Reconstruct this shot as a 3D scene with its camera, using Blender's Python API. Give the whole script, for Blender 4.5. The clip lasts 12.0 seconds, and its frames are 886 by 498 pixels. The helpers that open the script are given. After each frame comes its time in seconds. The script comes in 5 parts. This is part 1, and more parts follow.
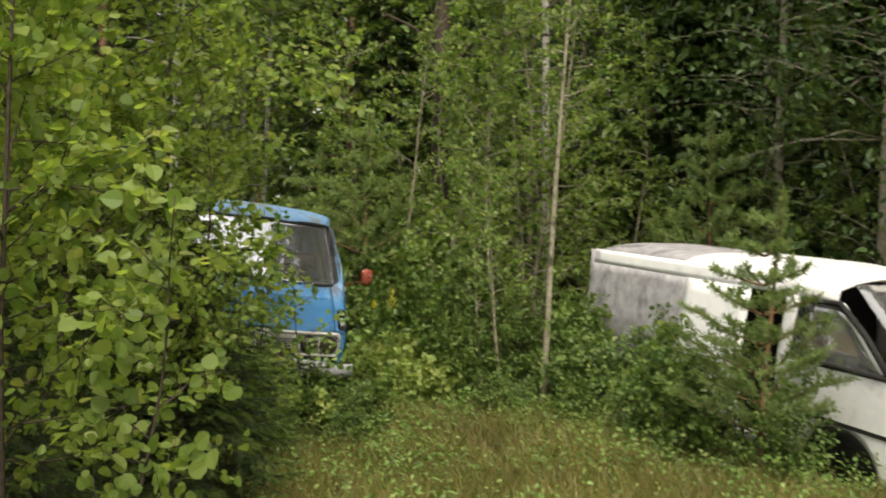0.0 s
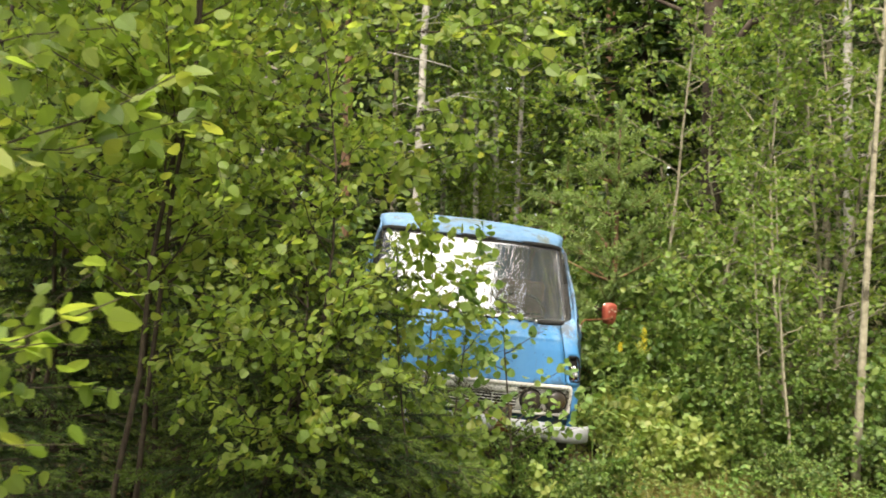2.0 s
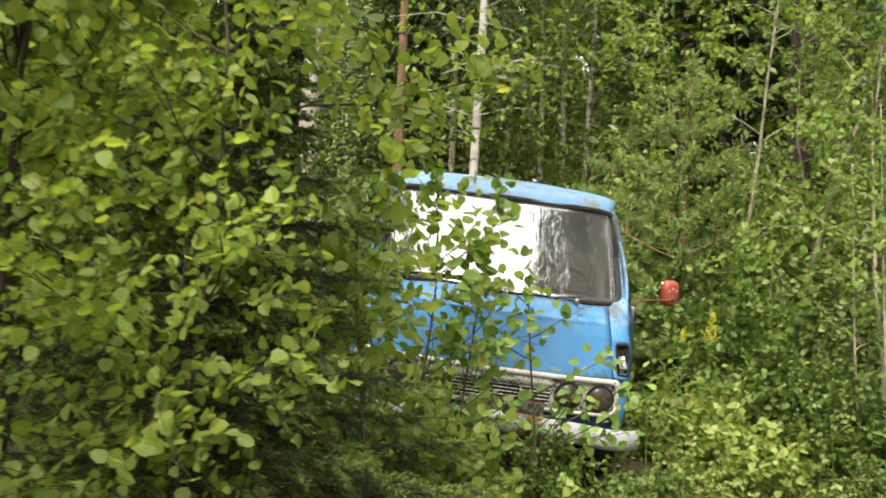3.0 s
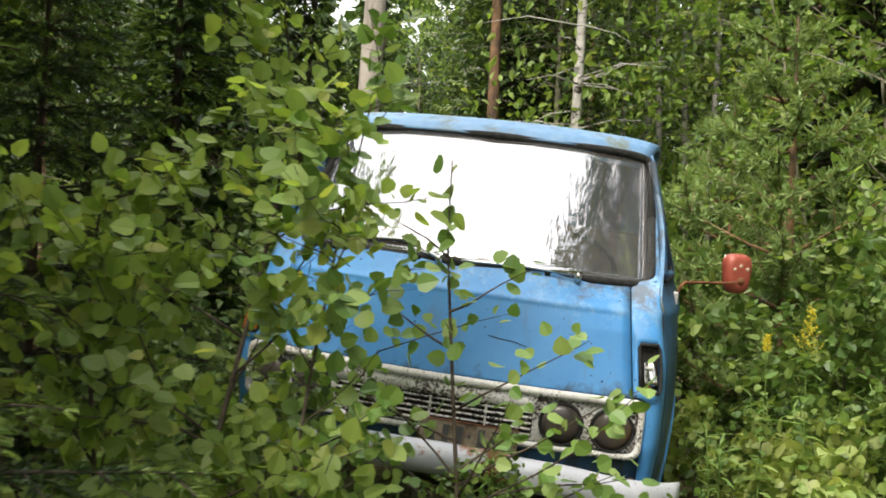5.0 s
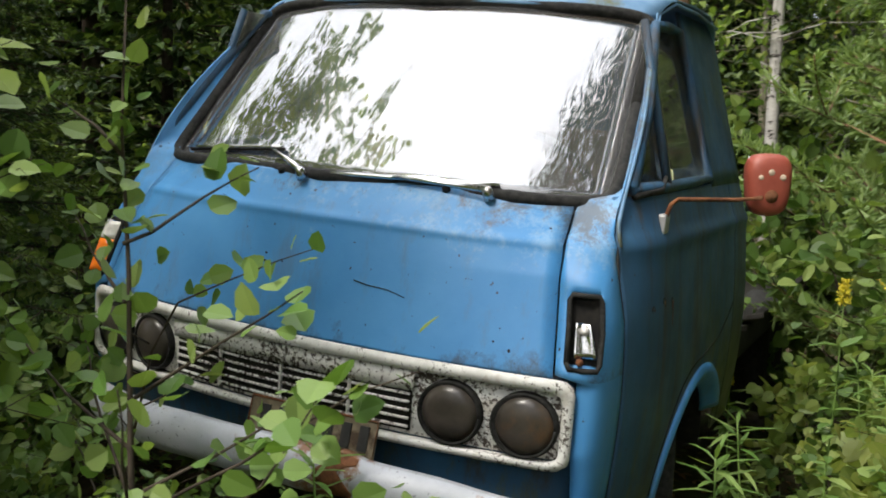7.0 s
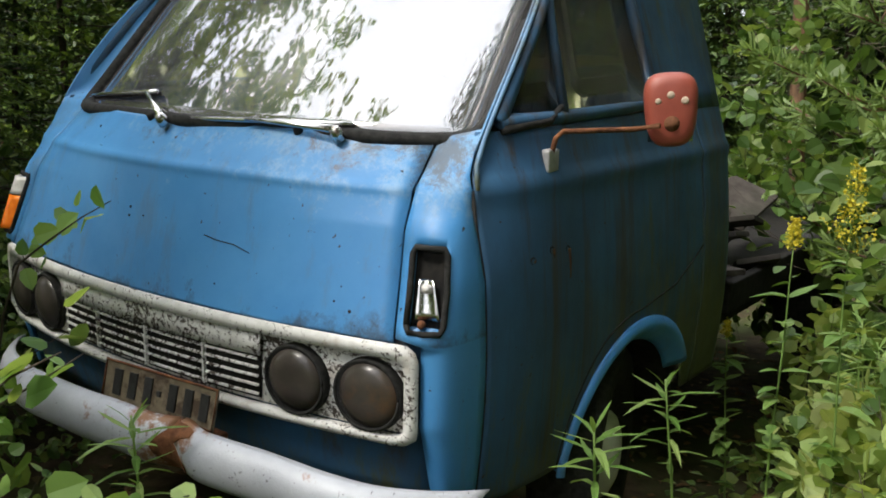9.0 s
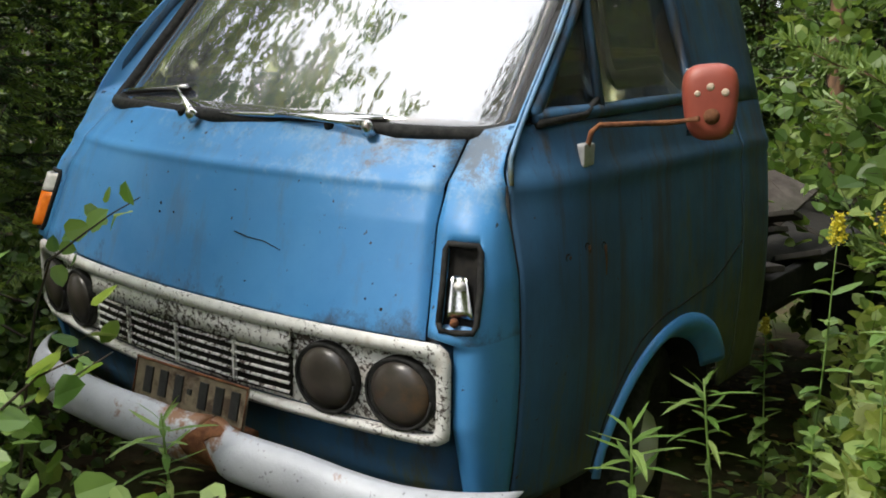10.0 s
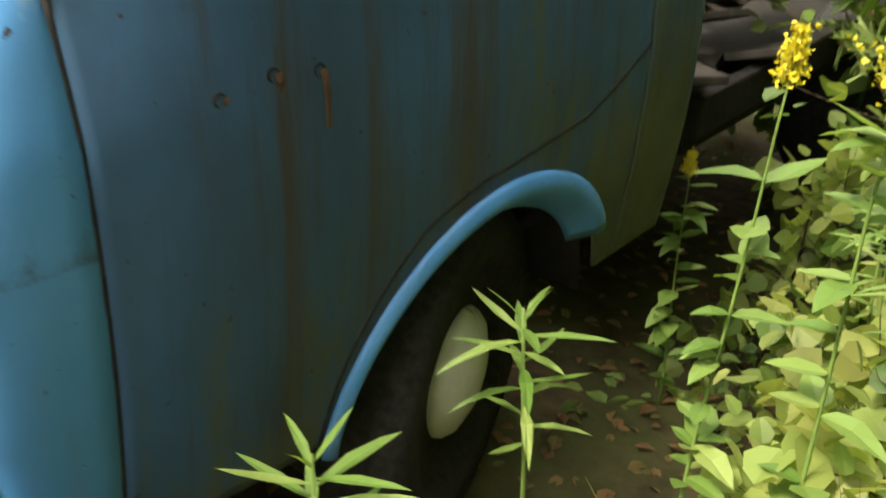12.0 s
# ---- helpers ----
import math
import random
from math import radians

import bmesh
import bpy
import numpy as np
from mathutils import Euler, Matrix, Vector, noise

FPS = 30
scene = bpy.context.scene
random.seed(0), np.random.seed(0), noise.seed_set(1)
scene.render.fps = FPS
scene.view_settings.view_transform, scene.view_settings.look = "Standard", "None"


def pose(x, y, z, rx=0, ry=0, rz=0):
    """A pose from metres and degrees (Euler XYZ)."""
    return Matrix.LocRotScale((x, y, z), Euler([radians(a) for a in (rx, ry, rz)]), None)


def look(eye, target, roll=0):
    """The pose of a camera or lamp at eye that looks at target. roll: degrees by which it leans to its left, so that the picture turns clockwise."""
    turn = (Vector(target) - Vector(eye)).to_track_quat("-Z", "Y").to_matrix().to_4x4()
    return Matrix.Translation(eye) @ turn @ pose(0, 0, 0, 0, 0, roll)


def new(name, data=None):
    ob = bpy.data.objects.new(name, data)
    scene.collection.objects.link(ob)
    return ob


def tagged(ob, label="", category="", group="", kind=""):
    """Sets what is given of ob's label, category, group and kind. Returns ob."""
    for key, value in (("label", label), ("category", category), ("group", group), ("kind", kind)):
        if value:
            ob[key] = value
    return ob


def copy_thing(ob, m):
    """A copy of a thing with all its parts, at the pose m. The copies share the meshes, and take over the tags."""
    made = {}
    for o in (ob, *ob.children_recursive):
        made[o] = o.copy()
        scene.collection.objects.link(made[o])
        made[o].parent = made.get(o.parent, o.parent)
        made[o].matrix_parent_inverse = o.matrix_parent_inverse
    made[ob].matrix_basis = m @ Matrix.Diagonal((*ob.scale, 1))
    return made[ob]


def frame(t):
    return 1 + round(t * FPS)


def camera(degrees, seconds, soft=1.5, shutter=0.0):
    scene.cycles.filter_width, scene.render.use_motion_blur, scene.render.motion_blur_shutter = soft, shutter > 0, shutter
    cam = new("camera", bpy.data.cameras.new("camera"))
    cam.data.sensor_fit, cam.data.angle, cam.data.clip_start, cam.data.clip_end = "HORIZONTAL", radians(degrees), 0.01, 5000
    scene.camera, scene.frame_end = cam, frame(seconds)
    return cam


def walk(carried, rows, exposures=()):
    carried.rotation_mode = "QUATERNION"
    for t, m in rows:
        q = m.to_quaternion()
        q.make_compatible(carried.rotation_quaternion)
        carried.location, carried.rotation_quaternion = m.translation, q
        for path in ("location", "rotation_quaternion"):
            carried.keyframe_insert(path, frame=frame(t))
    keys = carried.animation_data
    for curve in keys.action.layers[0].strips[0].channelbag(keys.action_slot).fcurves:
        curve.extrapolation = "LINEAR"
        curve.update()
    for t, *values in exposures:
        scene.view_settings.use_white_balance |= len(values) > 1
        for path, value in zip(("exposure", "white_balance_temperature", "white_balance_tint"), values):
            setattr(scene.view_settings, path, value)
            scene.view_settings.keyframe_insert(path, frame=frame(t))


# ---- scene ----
cam = camera(49.5, 12.0, soft=1.8, shutter=0.3)

PATH = [
    (0, (0.009, -1.545, 1.769), (0.288, 0.435, 1.738), 1.2),
    (0.5, (0.081, -1.107, 1.778), (0.164, 0.891, 1.781), 2.5),
    (1, (0.156, -0.624, 1.795), (0.083, 1.374, 1.797), 0.8),
    (1.5, (0.236, -0.133, 1.786), (0.061, 1.859, 1.769), 0.6),
    (2, (0.345, 0.361, 1.757), (0.061, 2.341, 1.766), 1.2),
    (2.5, (0.404, 0.948, 1.729), (0.043, 2.915, 1.7), 1.8),
    (4.5, (0.833, 3.07, 1.242), (0.141, 4.945, 1.307), 2.2),
    (5, (0.884, 3.512, 1.225), (0.139, 5.366, 1.319), 2.3),
    (5.5, (0.957, 3.956, 1.259), (0.19, 5.802, 1.339), 2.3),
    (6, (1.06, 4.32, 1.296), (0.278, 6.161, 1.325), 2.0),
    (6.5, (1.223, 4.677, 1.213), (0.226, 6.411, 1.219), 1.8),
    (8.5, (1.586, 5.569, 1.25), (0.167, 6.968, 1.08), 0.6),
    (9, (1.678, 5.631, 1.242), (0.241, 7.011, 1.064), -0.4),
    (9.5, (1.681, 5.639, 1.244), (0.229, 7.003, 1.066), -0.7),
    (10, (1.648, 5.654, 1.242), (0.168, 6.986, 1.054), -0.6),
    (10.5, (1.534, 5.777, 1.254), (0.084, 7.143, 1.081), 0.1),
    (11, (1.401, 5.989, 1.294), (0.07, 7.463, 1.056), -0.0),
    (11.5, (1.273, 6.361, 1.252), (-0.062, 7.795, 0.853), 0.6),
    (12, (1.201, 6.688, 1.247), (-0.169, 7.958, 0.532), 2.4),
]
walk(cam, [(t, look(eye, target, roll)) for t, eye, target, roll in PATH],
     [(0.0, -0.22, 7350, 10), (1.0, 0.37, 7450, 10), (2.5, 0.62, 7400, 10), (4.5, 0.48, 7000, 10), (6.5, 0.0, 6650, 10), (9.5, -0.05, 6500, 10), (10.2, 0.0, 6550, 10), (11.0, 0.42, 6900, 10), (11.5, 0.46, 7250, 10), (12.0, 1.0, 7800, 10)])

# ---- light: bright overcast sky over the clearing, soft sun from behind the first camera ----
world = bpy.data.worlds.new("world")
scene.world = world
world.use_nodes = True
wn, wl = world.node_tree.nodes, world.node_tree.links
sky = wn.new("ShaderNodeTexSky")
sky.sky_type = 'NISHITA'
sky.sun_disc = False
SUN_ELEVATION, SUN_AZIMUTH = radians(51), radians(184)
sky.sun_elevation, sky.sun_rotation = SUN_ELEVATION, SUN_AZIMUTH
sky.dust_density, sky.air_density, sky.ozone_density = 4.0, 1.2, 0.6
cloud = wn.new("ShaderNodeMix")
cloud.data_type = 'RGBA'
cloud.inputs[0].default_value = 0.72
# a bright overcast sky, dimmer towards the horizon
dome = wn.new("ShaderNodeTexCoord")
split = wn.new("ShaderNodeSeparateXYZ")
wl.new(dome.outputs["Generated"], split.inputs[0])
lift = wn.new("ShaderNodeValToRGB")
lift.color_ramp.elements[0].position, lift.color_ramp.elements[0].color = 0.0, (0.20, 0.204, 0.212, 1)
lift.color_ramp.elements[1].position, lift.color_ramp.elements[1].color = 1.0, (1.0, 1.0, 1.02, 1)
wl.new(split.outputs[2], lift.inputs[0])
bright = wn.new("ShaderNodeMix")
bright.data_type, bright.blend_type = 'RGBA', 'MULTIPLY'
bright.inputs[0].default_value = 1.0
bright.inputs[7].default_value = (31.0, 31.4, 32.0, 1)
bright.clamp_result = False
wl.new(lift.outputs[0], bright.inputs[6])
wl.new(bright.outputs[2], cloud.inputs[7])
wl.new(sky.outputs[0], cloud.inputs[6])
wl.new(cloud.outputs[2], wn["Background"].inputs[0])
wn["Background"].inputs[1].default_value = 0.15

sun = new("sun", bpy.data.lights.new("sun", 'SUN'))
sun.data.energy, sun.data.angle, sun.data.color = 4.4, radians(11), (1.0, 0.95, 0.86)
sun_dir = Vector((math.sin(SUN_AZIMUTH) * math.cos(SUN_ELEVATION), math.cos(SUN_AZIMUTH) * math.cos(SUN_ELEVATION), math.sin(SUN_ELEVATION)))
sun.matrix_world = look(sun_dir * 50, (0, 0, 0))


# ---- materials ----
def material(name):
    m = bpy.data.materials.new(name)
    m.use_nodes = True
    return m, m.node_tree.nodes, m.node_tree.links, m.node_tree.nodes["Principled BSDF"]


def noise_node(n, l, scale, detail=5.0, rough=0.6, stretch=None, distortion=0.0):
    tex = n.new("ShaderNodeTexNoise")
    tex.inputs["Scale"].default_value, tex.inputs["Detail"].default_value = scale, detail
    tex.inputs["Roughness"].default_value, tex.inputs["Distortion"].default_value = rough, distortion
    co = n.new("ShaderNodeTexCoord")
    if stretch:
        mp = n.new("ShaderNodeMapping")
        mp.inputs["Scale"].default_value = stretch
        l.new(co.outputs["Object"], mp.inputs[0])
        l.new(mp.outputs[0], tex.inputs["Vector"])
    else:
        l.new(co.outputs["Object"], tex.inputs["Vector"])
    return tex.outputs["Fac"]


def ramp(n, l, fac, *stops):
    r = n.new("ShaderNodeValToRGB")
    el = r.color_ramp.elements
    while len(el) < len(stops):
        el.new(0.5)
    for e, (p, c) in zip(el, stops):
        e.position = p
        e.color = (*c, 1) if not isinstance(c, (int, float)) else (c, c, c, 1)
    l.new(fac, r.inputs[0])
    return r.outputs[0]


def blend(n, l, fac, a, b):
    x = n.new("ShaderNodeMix")
    x.data_type = 'RGBA'
    for sock, val in ((x.inputs[0], fac), (x.inputs[6], a), (x.inputs[7], b)):
        if isinstance(val, (int, float)):
            sock.default_value = val
        elif isinstance(val, tuple):
            sock.default_value = (*val, 1)
        else:
            l.new(val, sock)
    return x.outputs[2]


def bumped(n, l, p, height, strength, distance=0.01):
    b = n.new("ShaderNodeBump")
    b.inputs["Strength"].default_value, b.inputs["Distance"].default_value = strength, distance
    l.new(height, b.inputs["Height"])
    l.new(b.outputs[0], p.inputs["Normal"])


def mottled(name, c1, c2, scale, rough=0.6, metal=0.0, bump=0.3, c3=None, patch=2.5, lo=0.5, hi=0.62, stretch=None):
    """Two-scale surface: grain between c1 and c2, larger patches of c3."""
    m, n, l, p = material(name)
    grain = noise_node(n, l, scale, stretch=stretch)
    col = ramp(n, l, grain, (0.35, c1), (0.65, c2))
    if c3:
        spot = ramp(n, l, noise_node(n, l, patch, 8, 0.7, stretch), (lo, 0.0), (hi, 1.0))
        col = blend(n, l, spot, col, c3)
        rr = n.new("ShaderNodeMapRange")
        rr.inputs["To Min"].default_value, rr.inputs["To Max"].default_value = rough, min(1, rough + 0.35)
        l.new(spot, rr.inputs[0])
        l.new(rr.outputs[0], p.inputs["Roughness"])
    else:
        p.inputs["Roughness"].default_value = rough
    l.new(col, p.inputs["Base Color"])
    p.inputs["Metallic"].default_value = metal
    if rough > 0.7:
        p.inputs["Specular IOR Level"].default_value = 0.15
    if bump:
        bumped(n, l, p, grain, bump)
    return m


def leaf_material(name, *cols, translucent=0.35, gloss=0.45):
    m, n, l, p = material(name)
    geo = n.new("ShaderNodeNewGeometry")
    k = len(cols)
    col = ramp(n, l, geo.outputs["Random Per Island"], *[(i / max(1, k - 1), c) for i, c in enumerate(cols)])
    blot = ramp(n, l, noise_node(n, l, 1.3, 3), (0.3, 0.72), (0.7, 1.2))
    mul = n.new("ShaderNodeMix")
    mul.data_type, mul.blend_type = 'RGBA', 'MULTIPLY'
    mul.inputs[0].default_value = 1
    l.new(col, mul.inputs[6])
    l.new(blot, mul.inputs[7])
    l.new(mul.outputs[2], p.inputs["Base Color"])
    p.inputs["Roughness"].default_value = gloss
    p.inputs["Specular IOR Level"].default_value = 0.34
    tr = n.new("ShaderNodeBsdfTranslucent")
    warm = n.new("ShaderNodeMix")
    warm.data_type, warm.blend_type = 'RGBA', 'MULTIPLY'
    warm.inputs[0].default_value = 1
    warm.inputs[7].default_value = (1.45, 1.4, 0.75, 1)
    l.new(mul.outputs[2], warm.inputs[6])
    l.new(warm.outputs[2], tr.inputs[0])
    mix = n.new("ShaderNodeMixShader")
    mix.inputs[0].default_value = translucent
    l.new(p.outputs[0], mix.inputs[1])
    l.new(tr.outputs[0], mix.inputs[2])
    l.new(mix.outputs[0], n["Material Output"].inputs[0])
    return m


def band(n, l, lo, hi, at_lo, at_hi, axis=2):
    """A value that runs from at_lo to at_hi along one axis of the object."""
    xyz = n.new("ShaderNodeSeparateXYZ")
    tc = n.new("ShaderNodeTexCoord")
    l.new(tc.outputs["Object"], xyz.inputs[0])
    zone = n.new("ShaderNodeMapRange")
    zone.inputs["From Min"].default_value, zone.inputs["From Max"].default_value = lo, hi
    zone.inputs["To Min"].default_value, zone.inputs["To Max"].default_value = at_lo, at_hi
    l.new(xyz.outputs[axis], zone.inputs[0])
    return zone.outputs[0]


def added(n, l, *facs):
    total = facs[0]
    for f in facs[1:]:
        m = n.new("ShaderNodeMath")
        l.new(total, m.inputs[0])
        l.new(f, m.inputs[1])
        total = m.outputs[0]
    return total


def enamel_finish(n, l, p, col, chips, sheen):
    """Fine dark specks, uneven gloss and orange peel, shared by all the old enamel."""
    p.inputs["Specular IOR Level"].default_value = sheen
    speck = ramp(n, l, noise_node(n, l, 60.0, 3, 0.5), (0.71, 0.0), (0.75, 1.0))
    l.new(blend(n, l, speck, col, chips), p.inputs["Base Color"])
    l.new(ramp(n, l, noise_node(n, l, 7.0, 6), (0.3, 0.34), (0.75, 0.62)), p.inputs["Roughness"])
    bumped(n, l, p, noise_node(n, l, 90.0, 4), 0.06, 0.004)


ENAMEL, ENAMEL_FADED = (0.040, 0.195, 0.44), (0.066, 0.245, 0.50)


def front_paint(name):
    """Faded enamel: chalky flaking below the screen, thin grey runs, sooty dirt along the grille."""
    m, n, l, p = material(name)
    fade = ramp(n, l, noise_node(n, l, 3.0, 6, 0.65), (0.35, 0.0), (0.7, 1.0))
    col = blend(n, l, fade, ENAMEL, ENAMEL_FADED)
    runs = ramp(n, l, noise_node(n, l, 5.0, 8, 0.72, (2.2, 2.2, 0.24)), (0.53, 0.0), (0.70, 0.6))
    col = blend(n, l, runs, col, (0.085, 0.145, 0.21))
    # crust of pale chalk and grey bare metal, thickest under the screen on the driver's side
    high = band(n, l, 0.93, 1.15, -0.17, 0.035)
    side = band(n, l, -0.45, 0.62, -0.09, 0.05, 0)
    chalk = added(n, l, noise_node(n, l, 16.0, 12, 0.8, (1, 1, 0.8)), high, side)
    col = blend(n, l, ramp(n, l, chalk, (0.50, 0.0), (0.60, 0.5)), col, (0.21, 0.34, 0.47))
    bare = added(n, l, noise_node(n, l, 6.5, 14, 0.84, (1, 1, 0.7), 0.3), high, side)
    col = blend(n, l, ramp(n, l, bare, (0.55, 0.0), (0.63, 0.85)), col, (0.075, 0.085, 0.10))
    soot = added(n, l, noise_node(n, l, 7.0, 10, 0.74, (1, 1, 0.8)), band(n, l, 0.79, 0.88, 0.06, -0.16), band(n, l, 0.775, 0.785, -0.3, 0.0))
    col = blend(n, l, ramp(n, l, soot, (0.53, 0.0), (0.66, 0.8)), col, (0.035, 0.045, 0.05))
    enamel_finish(n, l, p, col, (0.03, 0.025, 0.02), 0.45)
    return m


def shaded_grimy_paint(name):
    """The same enamel darkened by grime and painted-in side shade, with brown runs and moss creeping up from the sill.
    """
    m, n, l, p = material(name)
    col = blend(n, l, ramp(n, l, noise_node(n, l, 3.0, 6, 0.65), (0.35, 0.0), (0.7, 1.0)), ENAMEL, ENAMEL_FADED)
    # dark film: some real grime, deepened to hold the van side's shade
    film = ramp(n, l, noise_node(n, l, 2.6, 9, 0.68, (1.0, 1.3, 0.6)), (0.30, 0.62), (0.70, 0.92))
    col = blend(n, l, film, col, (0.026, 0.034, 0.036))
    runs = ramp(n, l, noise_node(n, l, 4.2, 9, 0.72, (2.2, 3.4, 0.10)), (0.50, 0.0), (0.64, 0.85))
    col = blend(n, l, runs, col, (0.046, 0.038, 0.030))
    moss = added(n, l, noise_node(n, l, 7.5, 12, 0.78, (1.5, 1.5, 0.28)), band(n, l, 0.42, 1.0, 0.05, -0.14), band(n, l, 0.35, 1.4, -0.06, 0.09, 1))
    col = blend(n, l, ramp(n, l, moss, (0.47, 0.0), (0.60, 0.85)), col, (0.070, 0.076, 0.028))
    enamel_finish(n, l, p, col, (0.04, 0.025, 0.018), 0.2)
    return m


def speckled(name, c1, c2, pits, rust):
    """Old silver paint: broad grey shades, fine dark pits, scattered rust."""
    m, n, l, p = material(name)
    col = ramp(n, l, noise_node(n, l, 3.0, 8, 0.7), (0.32, c1), (0.68, c2))
    pitted = added(n, l, noise_node(n, l, 75.0, 5, 0.65), ramp(n, l, noise_node(n, l, 2.6, 3), (0.4, 0.0), (0.7, 0.10)))
    col = blend(n, l, ramp(n, l, pitted, (0.66, 0.0), (0.71, 0.9)), col, pits)
    # rust eats in from the joint
    near = n.new("ShaderNodeMath")
    near.operation = 'ABSOLUTE'
    l.new(band(n, l, -0.75, 1.25, -1.0, 1.0, 0), near.inputs[0])
    eaten = added(n, l, noise_node(n, l, 9.0, 10, 0.75), ramp(n, l, near.outputs[0], (0.04, 0.17), (0.26, 0.0)))
    col = blend(n, l, ramp(n, l, eaten, (0.62, 0.0), (0.69, 1.0)), col, rust)
    l.new(col, p.inputs["Base Color"])
    p.inputs["Roughness"].default_value, p.inputs["Metallic"].default_value = 0.5, 0.1
    bumped(n, l, p, noise_node(n, l, 40.0, 5), 0.15)
    return m


def flaked_white(name, eaten):
    """White paint flaking off in fine dark pits that gather into bare patches, with rust stains."""
    m, n, l, p = material(name)
    col = ramp(n, l, noise_node(n, l, 20.0, 5), (0.35, (0.56, 0.555, 0.53)), (0.65, (0.72, 0.715, 0.69)))
    stain = ramp(n, l, noise_node(n, l, 6.0, 8, 0.7), (0.56, 0.0), (0.68, 0.55))
    col = blend(n, l, stain, col, (0.30, 0.20, 0.11))
    patch = ramp(n, l, noise_node(n, l, 5.0, 5, 0.6), (0.42, 0.0), (0.72, 0.15))
    bias = n.new("ShaderNodeValue")
    bias.outputs[0].default_value = eaten
    pit = added(n, l, noise_node(n, l, 95.0, 9, 0.72), patch, bias.outputs[0])
    mask = ramp(n, l, pit, (0.575, 0.0), (0.62, 1.0))
    col = blend(n, l, mask, col, (0.055, 0.042, 0.034))
    l.new(col, p.inputs["Base Color"])
    l.new(ramp(n, l, mask, (0.0, 0.42), (1.0, 0.85)), p.inputs["Roughness"])
    bumped(n, l, p, noise_node(n, l, 95.0, 9, 0.72), 0.25, 0.004)
    return m


BLUE = front_paint("faded_blue_enamel")
# darker copy of the front enamel, flank and apron shade in its colour
BLUE_GRIME_SHADE = shaded_grimy_paint("shaded_mossy_blue_enamel")
ROOF = mottled("chalky_blue_roof_paint", (0.085, 0.20, 0.36), (0.13, 0.25, 0.40), 22, 0.55, 0, 0.1, (0.13, 0.13, 0.055), 3.2, 0.50, 0.62)
WHITE_METAL = flaked_white("flaking_white_paint", -0.035)
BAND_METAL = flaked_white("pitted_white_band_paint", 0.025)
BUMPER = speckled("weathered_silver_paint", (0.34, 0.355, 0.39), (0.48, 0.50, 0.54), (0.07, 0.065, 0.065), (0.20, 0.095, 0.045))
RUST = mottled("flaking_rust", (0.08, 0.035, 0.02), (0.20, 0.085, 0.04), 35, 0.85, 0, 0.8)
CHROME = mottled("tarnished_chrome", (0.55, 0.55, 0.55), (0.72, 0.72, 0.71), 60, 0.22, 1.0, 0.05, (0.22, 0.13, 0.08), 12, 0.62, 0.68)
DULL_METAL = mottled("dull_grey_metal", (0.30, 0.30, 0.30), (0.42, 0.42, 0.42), 40, 0.45, 0.5, 0.1, (0.16, 0.10, 0.07), 14, 0.58, 0.66)
STAIN = mottled("dark_rust_stain", (0.045, 0.026, 0.015), (0.085, 0.048, 0.024), 35, 0.9, 0, 0.4)
RUBBER = mottled("old_black_rubber", (0.012, 0.012, 0.012), (0.03, 0.03, 0.028), 60, 0.75, 0, 0.3)
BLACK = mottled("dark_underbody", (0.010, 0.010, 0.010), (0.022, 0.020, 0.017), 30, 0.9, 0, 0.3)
CABIN = mottled("grey_cabin_trim", (0.10, 0.10, 0.10), (0.17, 0.165, 0.155), 20, 0.8, 0, 0.2)
VINYL = mottled("brown_seat_vinyl", (0.07, 0.045, 0.03), (0.12, 0.08, 0.05), 18, 0.6, 0, 0.2)
MIRROR_RED = mottled("red_brown_mirror_shell", (0.22, 0.045, 0.028), (0.29, 0.065, 0.04), 14, 0.5, 0, 0.1)
PALE = mottled("bare_pale_primer", (0.36, 0.27, 0.20), (0.50, 0.40, 0.30), 50, 0.7)
ORANGE = mottled("amber_lens", (0.75, 0.16, 0.01), (0.85, 0.22, 0.015), 60, 0.2, 0, 0.1)
LENS_WHITE = mottled("milky_lens", (0.55, 0.53, 0.5), (0.7, 0.68, 0.66), 40, 0.25)
LAMP_GLASS = mottled("dusty_dark_lamp_glass", (0.032, 0.027, 0.023), (0.075, 0.063, 0.052), 11, 0.28, 0, 0.06, (0.15, 0.075, 0.025), 5, 0.56, 0.75)
PLATE = mottled("dirty_plate_enamel", (0.11, 0.085, 0.055), (0.19, 0.155, 0.10), 30, 0.6, 0, 0.2, (0.06, 0.04, 0.025), 9, 0.50, 0.60)
PLATE_INK = mottled("black_plate_ink", (0.01, 0.01, 0.01), (0.02, 0.02, 0.02), 40, 0.5)
HUBCAP = mottled("dull_white_hub_cap", (0.50, 0.52, 0.45), (0.62, 0.63, 0.56), 20, 0.5, 0, 0.1, (0.12, 0.11, 0.07), 7, 0.56, 0.63)
WHITE_VAN = mottled("white_van_enamel", (0.74, 0.75, 0.76), (0.82, 0.82, 0.82), 12, 0.35, 0, 0.05, (0.45, 0.45, 0.43), 3, 0.55, 0.7)
GREY_VAN = mottled("scorched_grey_panel", (0.24, 0.235, 0.25), (0.40, 0.395, 0.41), 9, 0.6, 0, 0.1, (0.12, 0.115, 0.115), 2.5, 0.5, 0.65)

